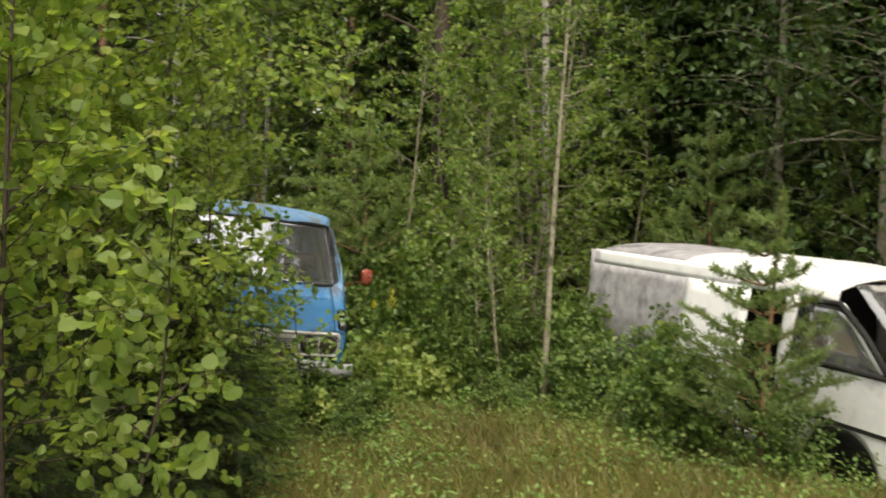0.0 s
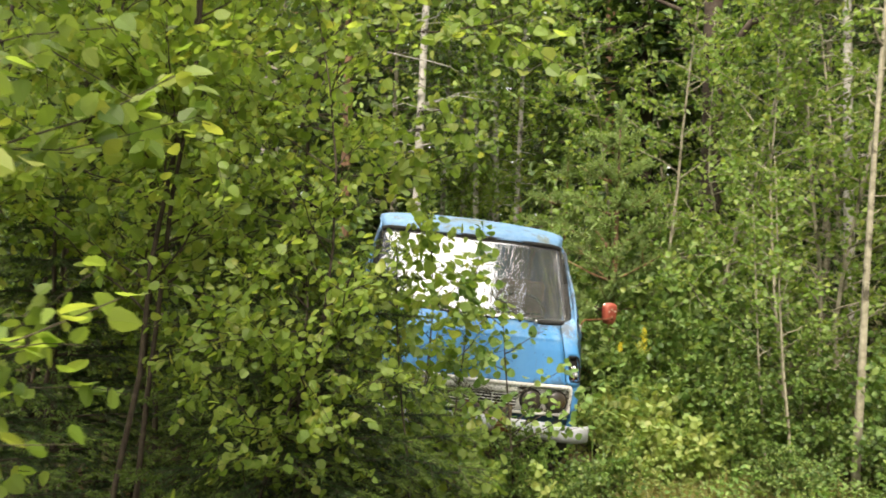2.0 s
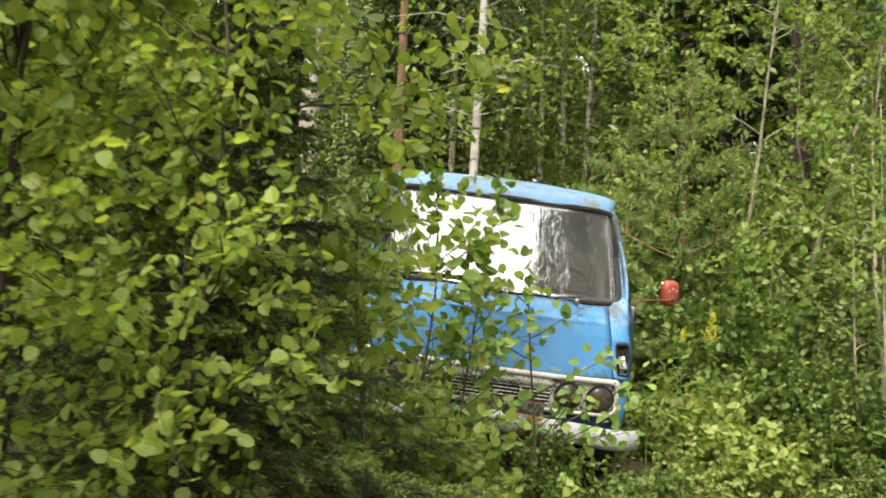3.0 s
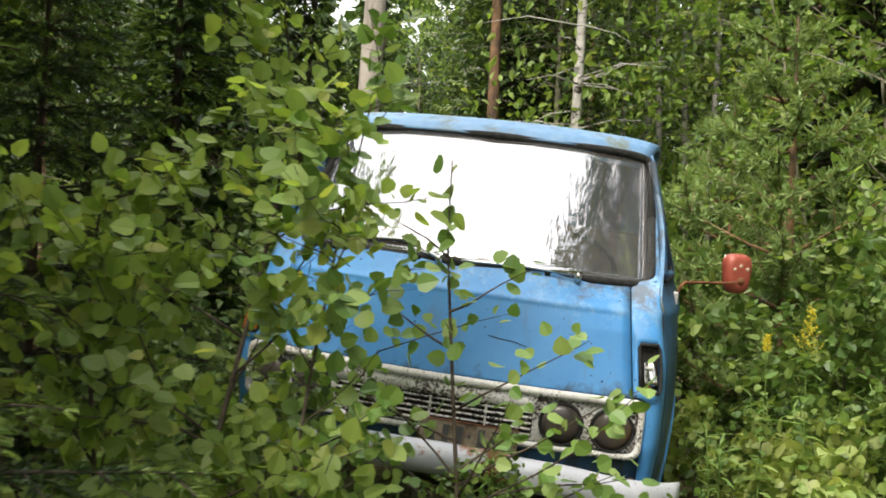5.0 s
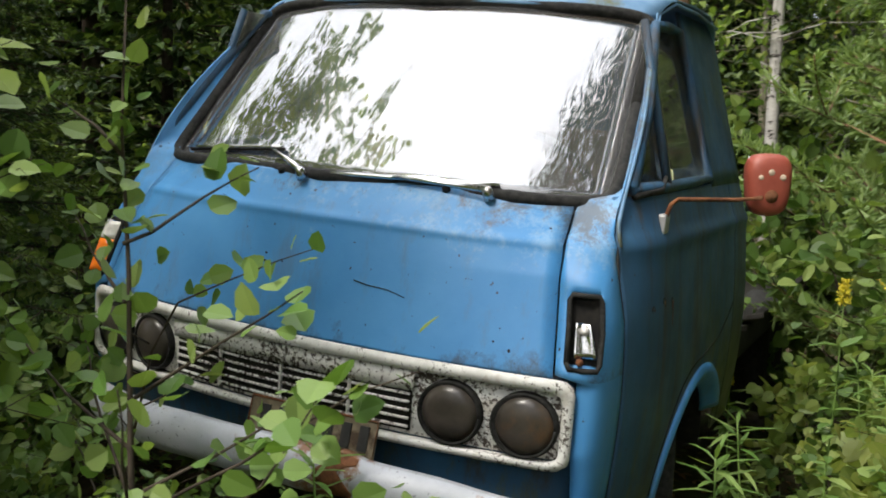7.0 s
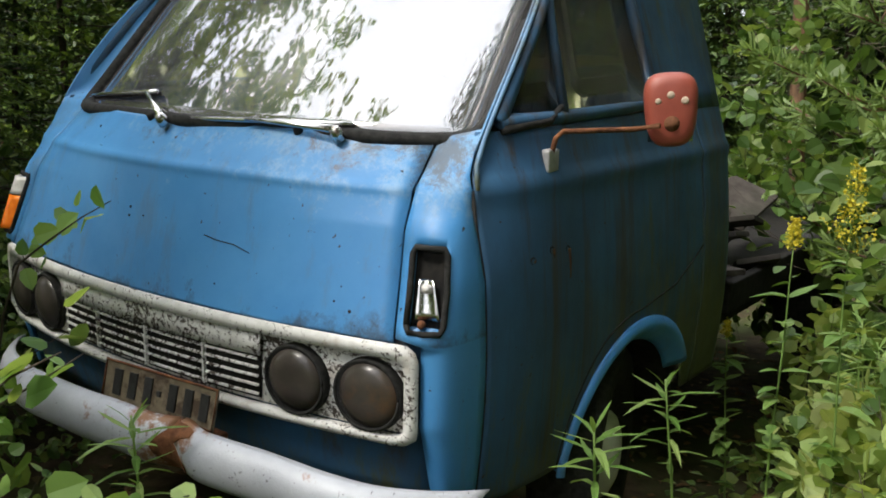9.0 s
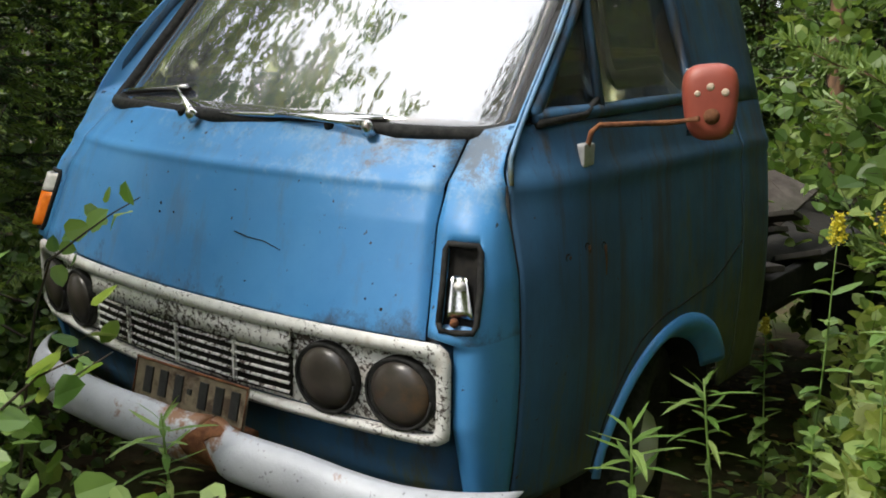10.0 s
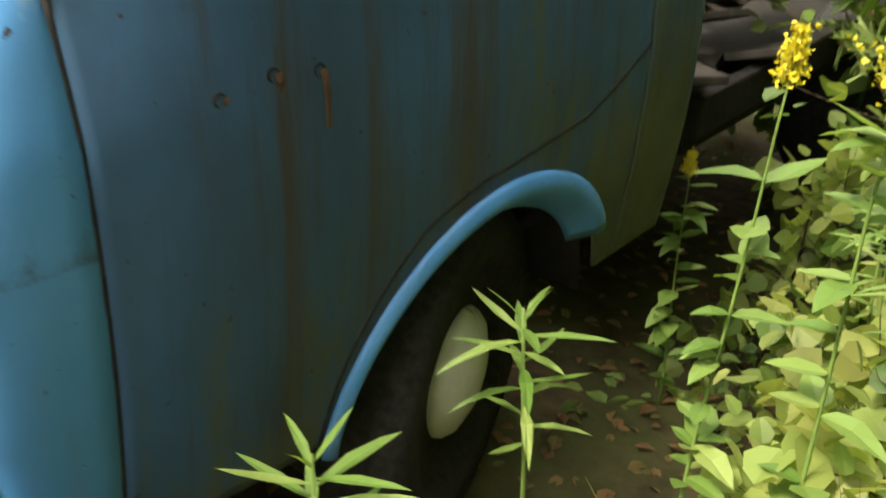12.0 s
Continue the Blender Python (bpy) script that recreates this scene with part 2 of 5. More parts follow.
SOIL = mottled("dark_forest_soil", (0.030, 0.022, 0.013), (0.075, 0.055, 0.030), 14, 0.95, 0, 0.8, (0.05, 0.06, 0.02), 1.2, 0.45, 0.6)
BIRCH_BARK = mottled("birch_bark", (0.36, 0.345, 0.315), (0.48, 0.46, 0.43), 10, 0.8, 0, 0.4, (0.05, 0.045, 0.04), 5.0, 0.56, 0.6, (1, 1, 2.5))
GREY_BARK = mottled("pale_aspen_bark", (0.17, 0.155, 0.11), (0.30, 0.28, 0.21), 18, 0.85, 0, 0.5, (0.06, 0.055, 0.04), 6, 0.55, 0.65)
DARK_BARK = mottled("dark_twig_bark", (0.035, 0.028, 0.022), (0.075, 0.06, 0.045), 22, 0.9, 0, 0.5)
PINE_BARK = mottled("pine_bark", (0.13, 0.075, 0.045), (0.27, 0.16, 0.09), 8, 0.9, 0, 1.0, (0.06, 0.045, 0.035), 3, 0.45, 0.6, (1, 1, 0.35))
SPRUCE_BARK = mottled("spruce_bark", (0.035, 0.026, 0.02), (0.075, 0.06, 0.048), 14, 0.9, 0, 0.8)
DEAD_WOOD = mottled("grey_dead_trunk", (0.22, 0.20, 0.17), (0.34, 0.31, 0.27), 12, 0.9, 0, 0.6, (0.12, 0.10, 0.08), 4, 0.5, 0.65, (1, 1, 0.15))

ASPEN = leaf_material("aspen_leaf", (0.085, 0.155, 0.030), (0.125, 0.215, 0.042), (0.165, 0.26, 0.055), (0.20, 0.29, 0.075), (0.24, 0.29, 0.075), translucent=0.48)
SEEDLING = leaf_material("yellowing_seedling_leaf", (0.13, 0.21, 0.05), (0.19, 0.28, 0.075), (0.27, 0.34, 0.11), (0.32, 0.35, 0.12), (0.25, 0.33, 0.09), (0.27, 0.34, 0.10), (0.20, 0.30, 0.08), (0.28, 0.35, 0.10), translucent=0.45)
ASPEN_NEAR = leaf_material("young_aspen_leaf", (0.105, 0.18, 0.040), (0.17, 0.26, 0.055), (0.21, 0.30, 0.075), (0.25, 0.33, 0.095), (0.17, 0.26, 0.055), (0.13, 0.21, 0.045), (0.19, 0.28, 0.065), (0.25, 0.33, 0.09), (0.21, 0.30, 0.07), (0.29, 0.32, 0.085), (0.24, 0.32, 0.085), (0.20, 0.29, 0.07), translucent=0.6)
SHRUB = leaf_material("shrub_leaf", (0.048, 0.098, 0.021), (0.080, 0.145, 0.032), (0.12, 0.195, 0.045), (0.19, 0.25, 0.068))
HERB = leaf_material("herb_leaf", (0.085, 0.170, 0.034), (0.13, 0.225, 0.052), (0.18, 0.28, 0.075), (0.24, 0.32, 0.10))
NEEDLE = leaf_material("spruce_needle", (0.020, 0.046, 0.013), (0.032, 0.066, 0.017), (0.045, 0.088, 0.022), translucent=0.1)
TIP = leaf_material("spruce_tip_needle", (0.070, 0.125, 0.028), (0.11, 0.175, 0.036), (0.15, 0.215, 0.044), translucent=0.2)
PINE_NEEDLE = leaf_material("pine_needle", (0.14, 0.22, 0.075), (0.19, 0.275, 0.095), (0.24, 0.325, 0.12), translucent=0.42)
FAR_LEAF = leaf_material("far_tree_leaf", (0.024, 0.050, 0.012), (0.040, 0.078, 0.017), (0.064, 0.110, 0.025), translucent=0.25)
GRASS = leaf_material("dry_summer_grass", (0.08, 0.11, 0.024), (0.13, 0.15, 0.036), (0.20, 0.175, 0.055), (0.26, 0.20, 0.085), translucent=0.25)
YELLOW = leaf_material("goldenrod_flower", (0.50, 0.45, 0.035), (0.66, 0.56, 0.045), translucent=0.2)
LITTER = leaf_material("fallen_leaf", (0.10, 0.055, 0.022), (0.16, 0.09, 0.035), (0.07, 0.08, 0.02), translucent=0.1, gloss=0.8)


SCRAP_WOOD = mottled("dark_rotting_board", (0.034, 0.029, 0.025), (0.070, 0.061, 0.053), 12, 0.9, 0, 0.6, (0.04, 0.04, 0.03), 4, 0.5, 0.65, (1, 1, 0.15))


def glass(name, dirt, tint, ior, rough=0.02):
    """Old pane: clear glass with a film of dust."""
    m, n, l, p = material(name)
    p.inputs["Transmission Weight"].default_value = 1.0
    p.inputs["Base Color"].default_value = (*tint, 1)
    p.inputs["Roughness"].default_value, p.inputs["IOR"].default_value = rough, ior
    film = n.new("ShaderNodeBsdfDiffuse")
    film.inputs[0].default_value = (0.58, 0.59, 0.61, 1)
    fac = ramp(n, l, noise_node(n, l, 4.0, 7, 0.7, (1.4, 1.0, 0.35)), (0.3, dirt * 0.6), (0.75, dirt * 1.6))
    mix = n.new("ShaderNodeMixShader")
    l.new(fac, mix.inputs[0])
    l.new(p.outputs[0], mix.inputs[1])
    l.new(film.outputs[0], mix.inputs[2])
    l.new(mix.outputs[0], n["Material Output"].inputs[0])
    return m


WINDSCREEN = glass("dusty_windscreen_glass", 0.035, (0.80, 0.83, 0.86), 2.5)
SIDE_GLASS = glass("greenish_side_glass", 0.035, (0.46, 0.46, 0.24), 1.42)


# ---- mesh helpers ----
def empty(name, m, label, category, group=""):
    ob = new(name)
    ob.empty_display_size = 0.1
    ob.matrix_world = m
    return tagged(ob, label, category, group)


def mesh_object(name, verts, faces, mat, parent=None, label="", smooth=True):
    me = bpy.data.meshes.new(name)
    me.from_pydata(verts, [], faces)
    me.polygons.foreach_set("use_smooth", np.full(len(me.polygons), smooth))
    me.materials.append(mat)
    me.update()
    ob = new(name, me)
    if parent:
        ob.parent = parent
    return tagged(ob, label)


def part(name, bm, mat, parent=None, label="", smooth=False):
    me = bpy.data.meshes.new(name)
    bmesh.ops.recalc_face_normals(bm, faces=bm.faces)
    bm.to_mesh(me)
    bm.free()
    me.polygons.foreach_set("use_smooth", np.full(len(me.polygons), smooth))
    me.materials.append(mat)
    ob = new(name, me)
    if parent:
        ob.parent = parent
    return tagged(ob, label)


def box(bm, c, s, bev=0.0, m=None):
    made = bmesh.ops.create_cube(bm, size=1, matrix=(m or Matrix()) @ Matrix.Translation(c) @ Matrix.Diagonal((*s, 1)))
    if bev:
        edges = list({e for v in made["verts"] for e in v.link_edges})
        bmesh.ops.bevel(bm, geom=edges, offset=bev, segments=2, affect='EDGES', profile=0.6)
    return bm


def box_part(name, c, s, mat, parent, bev=0.006, label="", m=None):
    return part(name, box(bmesh.new(), c, s, bev, m), mat, parent, label)


def disc_part(name, c, axis, radius, profile, mat, parent, label="", seg=28):
    """A turned part: profile is rows of (radius share, height) along axis from c."""
    ax = Vector(axis).normalized()
    sx = ax.orthogonal().normalized()
    sy = ax.cross(sx)
    verts, faces = [], []
    for r, h in profile:
        for k in range(seg):
            a = 2 * math.pi * k / seg
            verts.append(Vector(c) + ax * h + (sx * math.cos(a) + sy * math.sin(a)) * radius * r)
    for j in range(len(profile) - 1):
        for k in range(seg):
            a, b = j * seg + k, j * seg + (k + 1) % seg
            faces.append((a, b, b + seg, a + seg))
    faces.append(tuple(range(seg))[::-1])
    faces.append(tuple(range((len(profile) - 1) * seg, len(profile) * seg)))
    return mesh_object(name, verts, faces, mat, parent, label)


def sheet(name, f, na, nb, mat, parent, thick=0.006, label="", keep=None):
    """A curved panel f(a, b), a and b from 0 to 1, given thickness."""
    verts = [f(i / na, j / nb) for j in range(nb + 1) for i in range(na + 1)]
    faces = [(j * (na + 1) + i, j * (na + 1) + i + 1, (j + 1) * (na + 1) + i + 1, (j + 1) * (na + 1) + i)
             for j in range(nb) for i in range(na) if keep is None or keep(verts[j * (na + 1) + i])]
    ob = mesh_object(name, verts, faces, mat, parent, label)
    so = ob.modifiers.new("thickness", 'SOLIDIFY')
    so.thickness, so.offset = thick, 0
    return ob


def tube_arrays(tubes, sides=5):
    """One mesh for many tapered tubes: rows of (points, radii)."""
    verts, faces = [], []
    for pts, rad in tubes:
        pts = np.asarray(pts, float)
        d = np.gradient(pts, axis=0)
        d /= np.linalg.norm(d, axis=1)[:, None] + 1e-9
        ref = np.array([0.0, 0, 1]) if abs(d[0][2]) < 0.8 else np.array([1.0, 0, 0])
        sx = np.cross(d, ref)
        sx /= np.linalg.norm(sx, axis=1)[:, None] + 1e-9
        sy = np.cross(d, sx)
        b0 = len(verts)
        for p, x, y, r in zip(pts, sx, sy, rad):
            for k in range(sides):
                a = 2 * math.pi * k / sides
                verts.append(p + (x * math.cos(a) + y * math.sin(a)) * r)
        for j in range(len(pts) - 1):
            for k in range(sides):
                a, b = b0 + j * sides + k, b0 + j * sides + (k + 1) % sides
                faces.append((a, b, b + sides, a + sides))
        faces.append(tuple(b0 + k for k in range(sides))[::-1])
        faces.append(tuple(b0 + (len(pts) - 1) * sides + k for k in range(sides)))
    return verts, faces


def tube_part(name, pts, rad, mat, parent, label="", sides=10):
    rad = [rad] * len(pts) if isinstance(rad, (int, float)) else rad
    return mesh_object(name, *tube_arrays([(pts, rad)], sides), mat, parent, label)


LEAF_SHAPES = {
    # (along, across) of the left edge from stalk to tip
    "aspen": ((0.12, 0.36), (0.45, 0.46)),
    "ovate": ((0.25, 0.28), (0.6, 0.24)),
    "lance": ((0.3, 0.10), (0.65, 0.09)),
    "needle": ((0.1, 0.05), (0.8, 0.045)),
    "spruce": ((0.2, 0.10), (0.7, 0.085)),
    "clump": ((0.2, 0.45), (0.7, 0.36)),
}


def leaf_arrays(pos, way, up, size, shape, fold=0.22, droop=0.15):
    """Two folded quads a leaf: pos, way (stalk to tip) and up are N x 3, size N."""
    way = way / (np.linalg.norm(way, axis=1)[:, None] + 1e-9)
    side = np.cross(way, up)
    side /= np.linalg.norm(side, axis=1)[:, None] + 1e-9
    nrm = np.cross(side, way)
    s = size[:, None]
    (a1, c1), (a2, c2) = LEAF_SHAPES[shape]
    tip = pos + way * s - nrm * s * droop
    l1, l2 = pos + way * s * a1 + side * s * c1 + nrm * s * fold * c1, pos + way * s * a2 + side * s * c2 + nrm * s * fold * c2
    r1, r2 = pos + way * s * a1 - side * s * c1 + nrm * s * fold * c1, pos + way * s * a2 - side * s * c2 + nrm * s * fold * c2
    verts = np.stack([pos, l1, l2, tip, r2, r1], 1).reshape(-1, 3)
    k = np.arange(len(pos))[:, None] * 6
    faces = np.concatenate([k + [0, 3, 2, 1], k + [0, 5, 4, 3]])
    return verts, faces


def fine_leaf_arrays(pos, way, up, size, shape, fold=0.2, droop=0.2):
    """Rounder leaf of four quads, bent along its rib."""
    way = unit(way)
    side = unit(np.cross(way, up))
    nrm = np.cross(side, way)
    s = size[:, None]
    edge = {"aspen": ((0.06, 0.30), (0.36, 0.47), (0.76, 0.30)), "ovate": ((0.15, 0.20), (0.45, 0.29), (0.8, 0.15)), "lance": ((0.15, 0.05), (0.45, 0.085), (0.8, 0.05))}[shape]
    curl = np.random.default_rng(len(pos)).uniform(-0.3, 1.0, (len(pos), 1)) * droop
    at = lambda a, c: pos + way * s * a + side * s * c + nrm * s * (fold * abs(c) - curl * a * a)
    (a1, c1), (a2, c2), (a3, c3) = edge
    rows = [pos, at(a1, c1), at(a2, c2), at(a3, c3), at(1.0, 0.0), at(a3, -c3), at(a2, -c2), at(a1, -c1), at(0.45, 0.0)]
    verts = np.stack(rows, 1).reshape(-1, 3)
    k = np.arange(len(pos))[:, None] * 9
    return verts, np.concatenate([k + [0, 8, 2, 1], k + [8, 4, 3, 2], k + [0, 7, 6, 8], k + [8, 6, 5, 4]])


def unit(v):
    return v / (np.linalg.norm(v, axis=-1, keepdims=True) + 1e-9)


def quad_mesh(name, verts, faces, mat, parent=None, label=""):
    me = bpy.data.meshes.new(name)
    me.vertices.add(len(verts))
    me.vertices.foreach_set("co", np.asarray(verts, np.float32).ravel())
    me.loops.add(faces.size)
    me.loops.foreach_set("vertex_index", faces.astype(np.int32).ravel())
    me.polygons.add(len(faces))
    me.polygons.foreach_set("loop_start", np.arange(len(faces), dtype=np.int32) * 4)
    me.polygons.foreach_set("use_smooth", np.zeros(len(faces), bool))
    me.materials.append(mat)
    me.update(calc_edges=True)
    ob = new(name, me)
    if parent:
        ob.parent = parent
    return tagged(ob, label)


def ground_height(x, y):
    """Nearly level forest floor, a little higher under the cab's far side."""
    base = 0.10 + 0.16 * max(0.0, min(1.0, (0.3 - x) / 2.5)) * max(0.0, min(1.0, (y - 4.5) / 2.5))
    far = math.hypot(x, y - 5)
    lump = 0.035 * noise.noise((x * 0.9, y * 0.9, 0)) + 0.012 * noise.noise((x * 3.1, y * 3.1, 4))
    return base + lump - 0.012 * max(0.0, x - 2.5) * min(1, 12 / (far + 1)) + 0.4 * noise.noise((x * 0.05, y * 0.05, 9)) * min(1, max(0, far - 15) / 20)


# ---- ground ----
def build_ground():
    xs = np.concatenate([-np.geomspace(300, 9, 14), np.linspace(-8, 8, 65), np.geomspace(9, 300, 14)])
    ys = np.concatenate([-np.geomspace(300, 7, 12), np.linspace(-6, 16, 89), np.geomspace(17, 400, 14)])
    verts = [(x, y, ground_height(x, y)) for y in ys for x in xs]
    w = len(xs)
    faces = [(j * w + i, j * w + i + 1, (j + 1) * w + i + 1, (j + 1) * w + i) for j in range(len(ys) - 1) for i in range(w - 1)]
    ob = mesh_object("ground", verts, faces, SOIL)
    tagged(ob, "dark damp forest soil with moss and leaf litter", "ground", kind="structure")


build_ground()

# ---- the blue cab-over van, nose down and leaning to its sunken side ----
VAN = Matrix.Translation((-0.469, 6.61, 0.165)) @ Euler((radians(5.0), radians(5.7), radians(9.5))).to_matrix().to_4x4()
van = empty("van", VAN, "abandoned faded blue cab-over van, dirty and leaning among bushes", "van")


def nose_v(u, w):
    """How far back the front skin lies at (u, w)."""
    a = abs(u)
    if w < 0.60:
        mid = 0.112 + (0.60 - w) * 0.25
    elif w < 0.78:
        mid = 0.108
    elif w < 1.075:
        mid = 0.108 + (w - 0.78) * 0.25
    else:
        mid = 0.182 + (w - 1.075) * 0.80
    return mid + (0.165 + 0.085 * max(0, min(1, (w - 0.8) / 0.3))) * a * a + 9.0 * max(0.0, a - 0.69) ** 2 + (0.30 * a ** 4 * max(0, min(1, (w - 1.0) / 0.17)))


def side_u(v, w):
    """Half width of the body at (v, w)."""
    if w > 1.075:
        u = 0.800 - (w - 1.075) * 0.305
    else:
        u = 0.800 + 0.030 * math.sin(math.pi * min(1, (1.075 - w) / 0.75))
    u += 0.007 * math.exp(-((w - 1.075) / 0.018) ** 2)
    return u - (0.045 + 0.03 * max(0, min(1, (w - 0.9) / 0.2))) * max(0.0, (0.62 - v) / 0.30) ** 2 + 0.012 * min(1, v)


def flank(s, v, w):
    """Half width on side s: the hidden side of the old cab leans outwards."""
    return side_u(v, w) + (0.06 * max(0.0, (w - 1.075) / 0.59) if s < 0 else 0.0)


def seam_u(w):
    return 0.690 - max(0, w - 0.78) * 0.16


DOOR_V = 0.352


def squareness(w):
    """The body corner turns sharply below the belt crease and softly above it."""
    k = max(0.0, min(1.0, (1.075 - w) / 0.11))
    return 1.0 - 0.42 * k * k * (3 - 2 * k)


def build_cab():
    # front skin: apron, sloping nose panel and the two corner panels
    # the apron's darkness below the grille is shade held in its paint
    sheet("front_apron", lambda a, b: (-0.745 + 1.49 * a, nose_v(-0.745 + 1.49 * a, 0.40 + 0.39 * b) + 0.02, 0.40 + 0.39 * b), 24, 6, BLUE_GRIME_SHADE, van, label="grimy blue lower front apron with painted-in shade")

    def nose(a, b):
        w = 0.785 + 0.385 * b
        u = (2 * a - 1) * (seam_u(w) - 0.002)
        dent = 0.005 * noise.noise((u * 4, w * 4, 0)) - 0.004 * math.exp(-((w - 1.075 + 0.02 * u * u) / 0.009) ** 2)
        return (u, nose_v(u, w) + dent, w)
    sheet("nose_panel", nose, 36, 66, BLUE, van, 0.005, "sloping faded blue nose panel with a crease")
    # windscreen and its rubber
    def screen(a, b):
        w = 1.165 + (1.665 - 1.165) * b
        hw = 0.697 - 0.068 * b
        u = (2 * a - 1) * hw * (1 + 0.095 * b if a < 0.5 else 1)
        v = 0.262 + 0.475 * b + 0.25 * u * u + 0.32 * u ** 4
        return Vector((u, v, w - 0.012 * (1 - b) * abs(2 * a - 1) ** 3 - 0.015 * b * (2 * a - 1) ** 2))
    for s in (-1, 1):
        def corner(a, b, s=s):
            w = 0.40 + 1.265 * b
            up = max(0.0, (w - 1.075) / 0.59)
            vd = DOOR_V - 0.004 + 0.548 * up ** 1.35
            ud = flank(s, vd, w)
            if w < 1.165:
                u0 = seam_u(w) + 0.003 if w > 0.785 else 0.735
                v0 = nose_v(u0, w)
            else:
                q = screen(1.0 if s > 0 else 0.0, (w - 1.165) / 0.5)
                k = min(1.0, (w - 1.165) / 0.025)
                us = seam_u(1.165) + 0.003
                v0 = nose_v(us, 1.165) + (q.y - nose_v(us, 1.165)) * k * k - 0.002
                u0 = us + (abs(q.x) + 0.008 - us) * k * k
            ang = a * math.pi / 2
            sq = squareness(w)
            fu_low, fv_low = math.sin(ang) ** sq, 1 - max(0.0, math.cos(ang)) ** sq
            flat = max(0.0, min(1.0, (w - 1.15) / 0.25))
            fu = fu_low * (1 - flat) + (a + 0.18 * math.sin(math.pi * a)) * flat
            fv = fv_low * (1 - flat) + (a - 0.12 * math.sin(math.pi * a)) * flat
            u, v = u0 + (ud - u0) * fu, v0 + (vd - v0) * fv
            if s > 0 and 0.05 < a < 0.52 and 0.815 < w < 0.965:
                v += 0.05
            return (s * u, v, w)
        sheet("corner_panel", corner, 24, 90, BLUE, van, 0.005, "blue corner panel running up into the screen pillar")
    glass_ob = sheet("windscreen", screen, 30, 16, WINDSCREEN, van, 0.005, "dusty windscreen reflecting the white sky")
    glass_ob.visible_shadow = False
    loop = []
    for k in range(96):
        x, y = math.cos(2 * math.pi * k / 96), math.sin(2 * math.pi * k / 96)
        p = 0.13
        px, py = math.copysign(abs(x) ** p, x), math.copysign(abs(y) ** p, y)
        loop.append(screen(0.5 + 0.5 * px, 0.5 + 0.5 * py) + Vector((0.008 * px, -0.012, 0.003)))
    tube_part("screen_rubber", loop + loop[:1], 0.017, RUBBER, van, "black rubber windscreen seal", 8)
    # cowl under the glass joins nose and screen
    def cowl(a, b):
        u = (2 * a - 1) * 0.70
        lo = Vector((u, nose_v(u, 1.17), 1.17))
        q = screen(a, 0.0)
        hi = Vector((u, q.y + 0.004, 1.164))
        return lo.lerp(hi, b)
    sheet("cowl", cowl, 24, 3, BLUE, van, 0.004)
    # header and roof
    rows = [(0.725, 1.668, 1.662, 0.634, 1.0), (0.760, 1.705, 1.696, 0.644, 1.0), (0.82, 1.732, 1.716, 0.650, 0.85), (0.95, 1.750, 1.726, 0.656, 0.4),
            (1.18, 1.760, 1.732, 0.659, 0.0), (1.40, 1.758, 1.728, 0.659, 0.0), (1.51, 1.745, 1.692, 0.653, 0.0), (1.555, 1.700, 1.655, 0.644, 0.0), (1.566, 1.62, 1.60, 0.638, 0.0)]

    def roof(a, b):
        k = b * (len(rows) - 1)
        i = min(int(k), len(rows) - 2)
        f = k - i
        vc, wc, we, hw, bow = (p + (q - p) * f for p, q in zip(rows[i], rows[i + 1]))
        s = 2 * a - 1
        u = s * hw * (1.085 if s < 0 else 1)
        return (u, vc + bow * (0.25 * u * u + 0.32 * u ** 4), wc + (we - wc) * s * s - 0.012 * abs(s) ** 12)
    sheet("roof", roof, 28, 32, ROOF, van, 0.006, "chalky pale blue roof with yellow-green moss")
    for s in (-1, 1):
        # rain gutter from the door seam up along the pillar and the roof
        def gutter(b, s=s):
            w = 1.075 + 0.59 * b
            v = DOOR_V + 0.548 * b ** 1.35
            return (s * flank(s, v, w), v, w)
        edge = [gutter(k / 12) for k in range(13)]
        edge = [(x + s * 0.004, y + 0.006, z) for x, y, z in edge]
        tube_part("rain_gutter", edge + [(s * r, v, w) for r, v, w in ((0.652 + (0.056 if s < 0 else 0), 1.0, 1.704), (0.656 + (0.056 if s < 0 else 0), 1.25, 1.706), (0.652 + (0.056 if s < 0 else 0), 1.53, 1.692))], 0.0055, ROOF, van, "pale rusty rain gutter", 6)
        # cab side: door and the rear corner, with the wheel arch cut out
        arch = lambda v: 0.33 + 0.325 * math.sqrt(max(0, 1 - ((v - 0.975) / 0.35) ** 2))
        low = lambda v: max(0.40, arch(v)) if abs(v - 0.975) < 0.35 else 0.40
        belt = lambda v: 1.185 + 0.018 * (v - 0.4)

        def skin(v0, v1, s=s):
            def f(a, b):
                v = v0 + (v1 - v0) * a
                w = low(v) + (belt(v) - low(v)) * b
                lean = 0.55 * max(0, w - 1.075) if v0 < 0.4 and a < 0.2 else 0
                return (s * flank(s, v, w), v + lean * (1 - a / 0.2), w)
            return f
        # the door's darkness is grime plus shade put into the paint
        door = sheet("door", skin(DOOR_V, 1.368), 80, 44, BLUE_GRIME_SHADE, van, 0.008, "grimy blue door with painted-in shade, rust runs and moss")
        sheet("rear_corner", skin(1.372, 1.56), 16, 44, BLUE_GRIME_SHADE, van, 0.008)
        tube_part("door_seam", [(s * (side_u(DOOR_V - 0.004, w) - 0.001), DOOR_V - 0.003, w) for w in np.linspace(0.41, 1.075, 9)], 0.005, RUBBER, van)
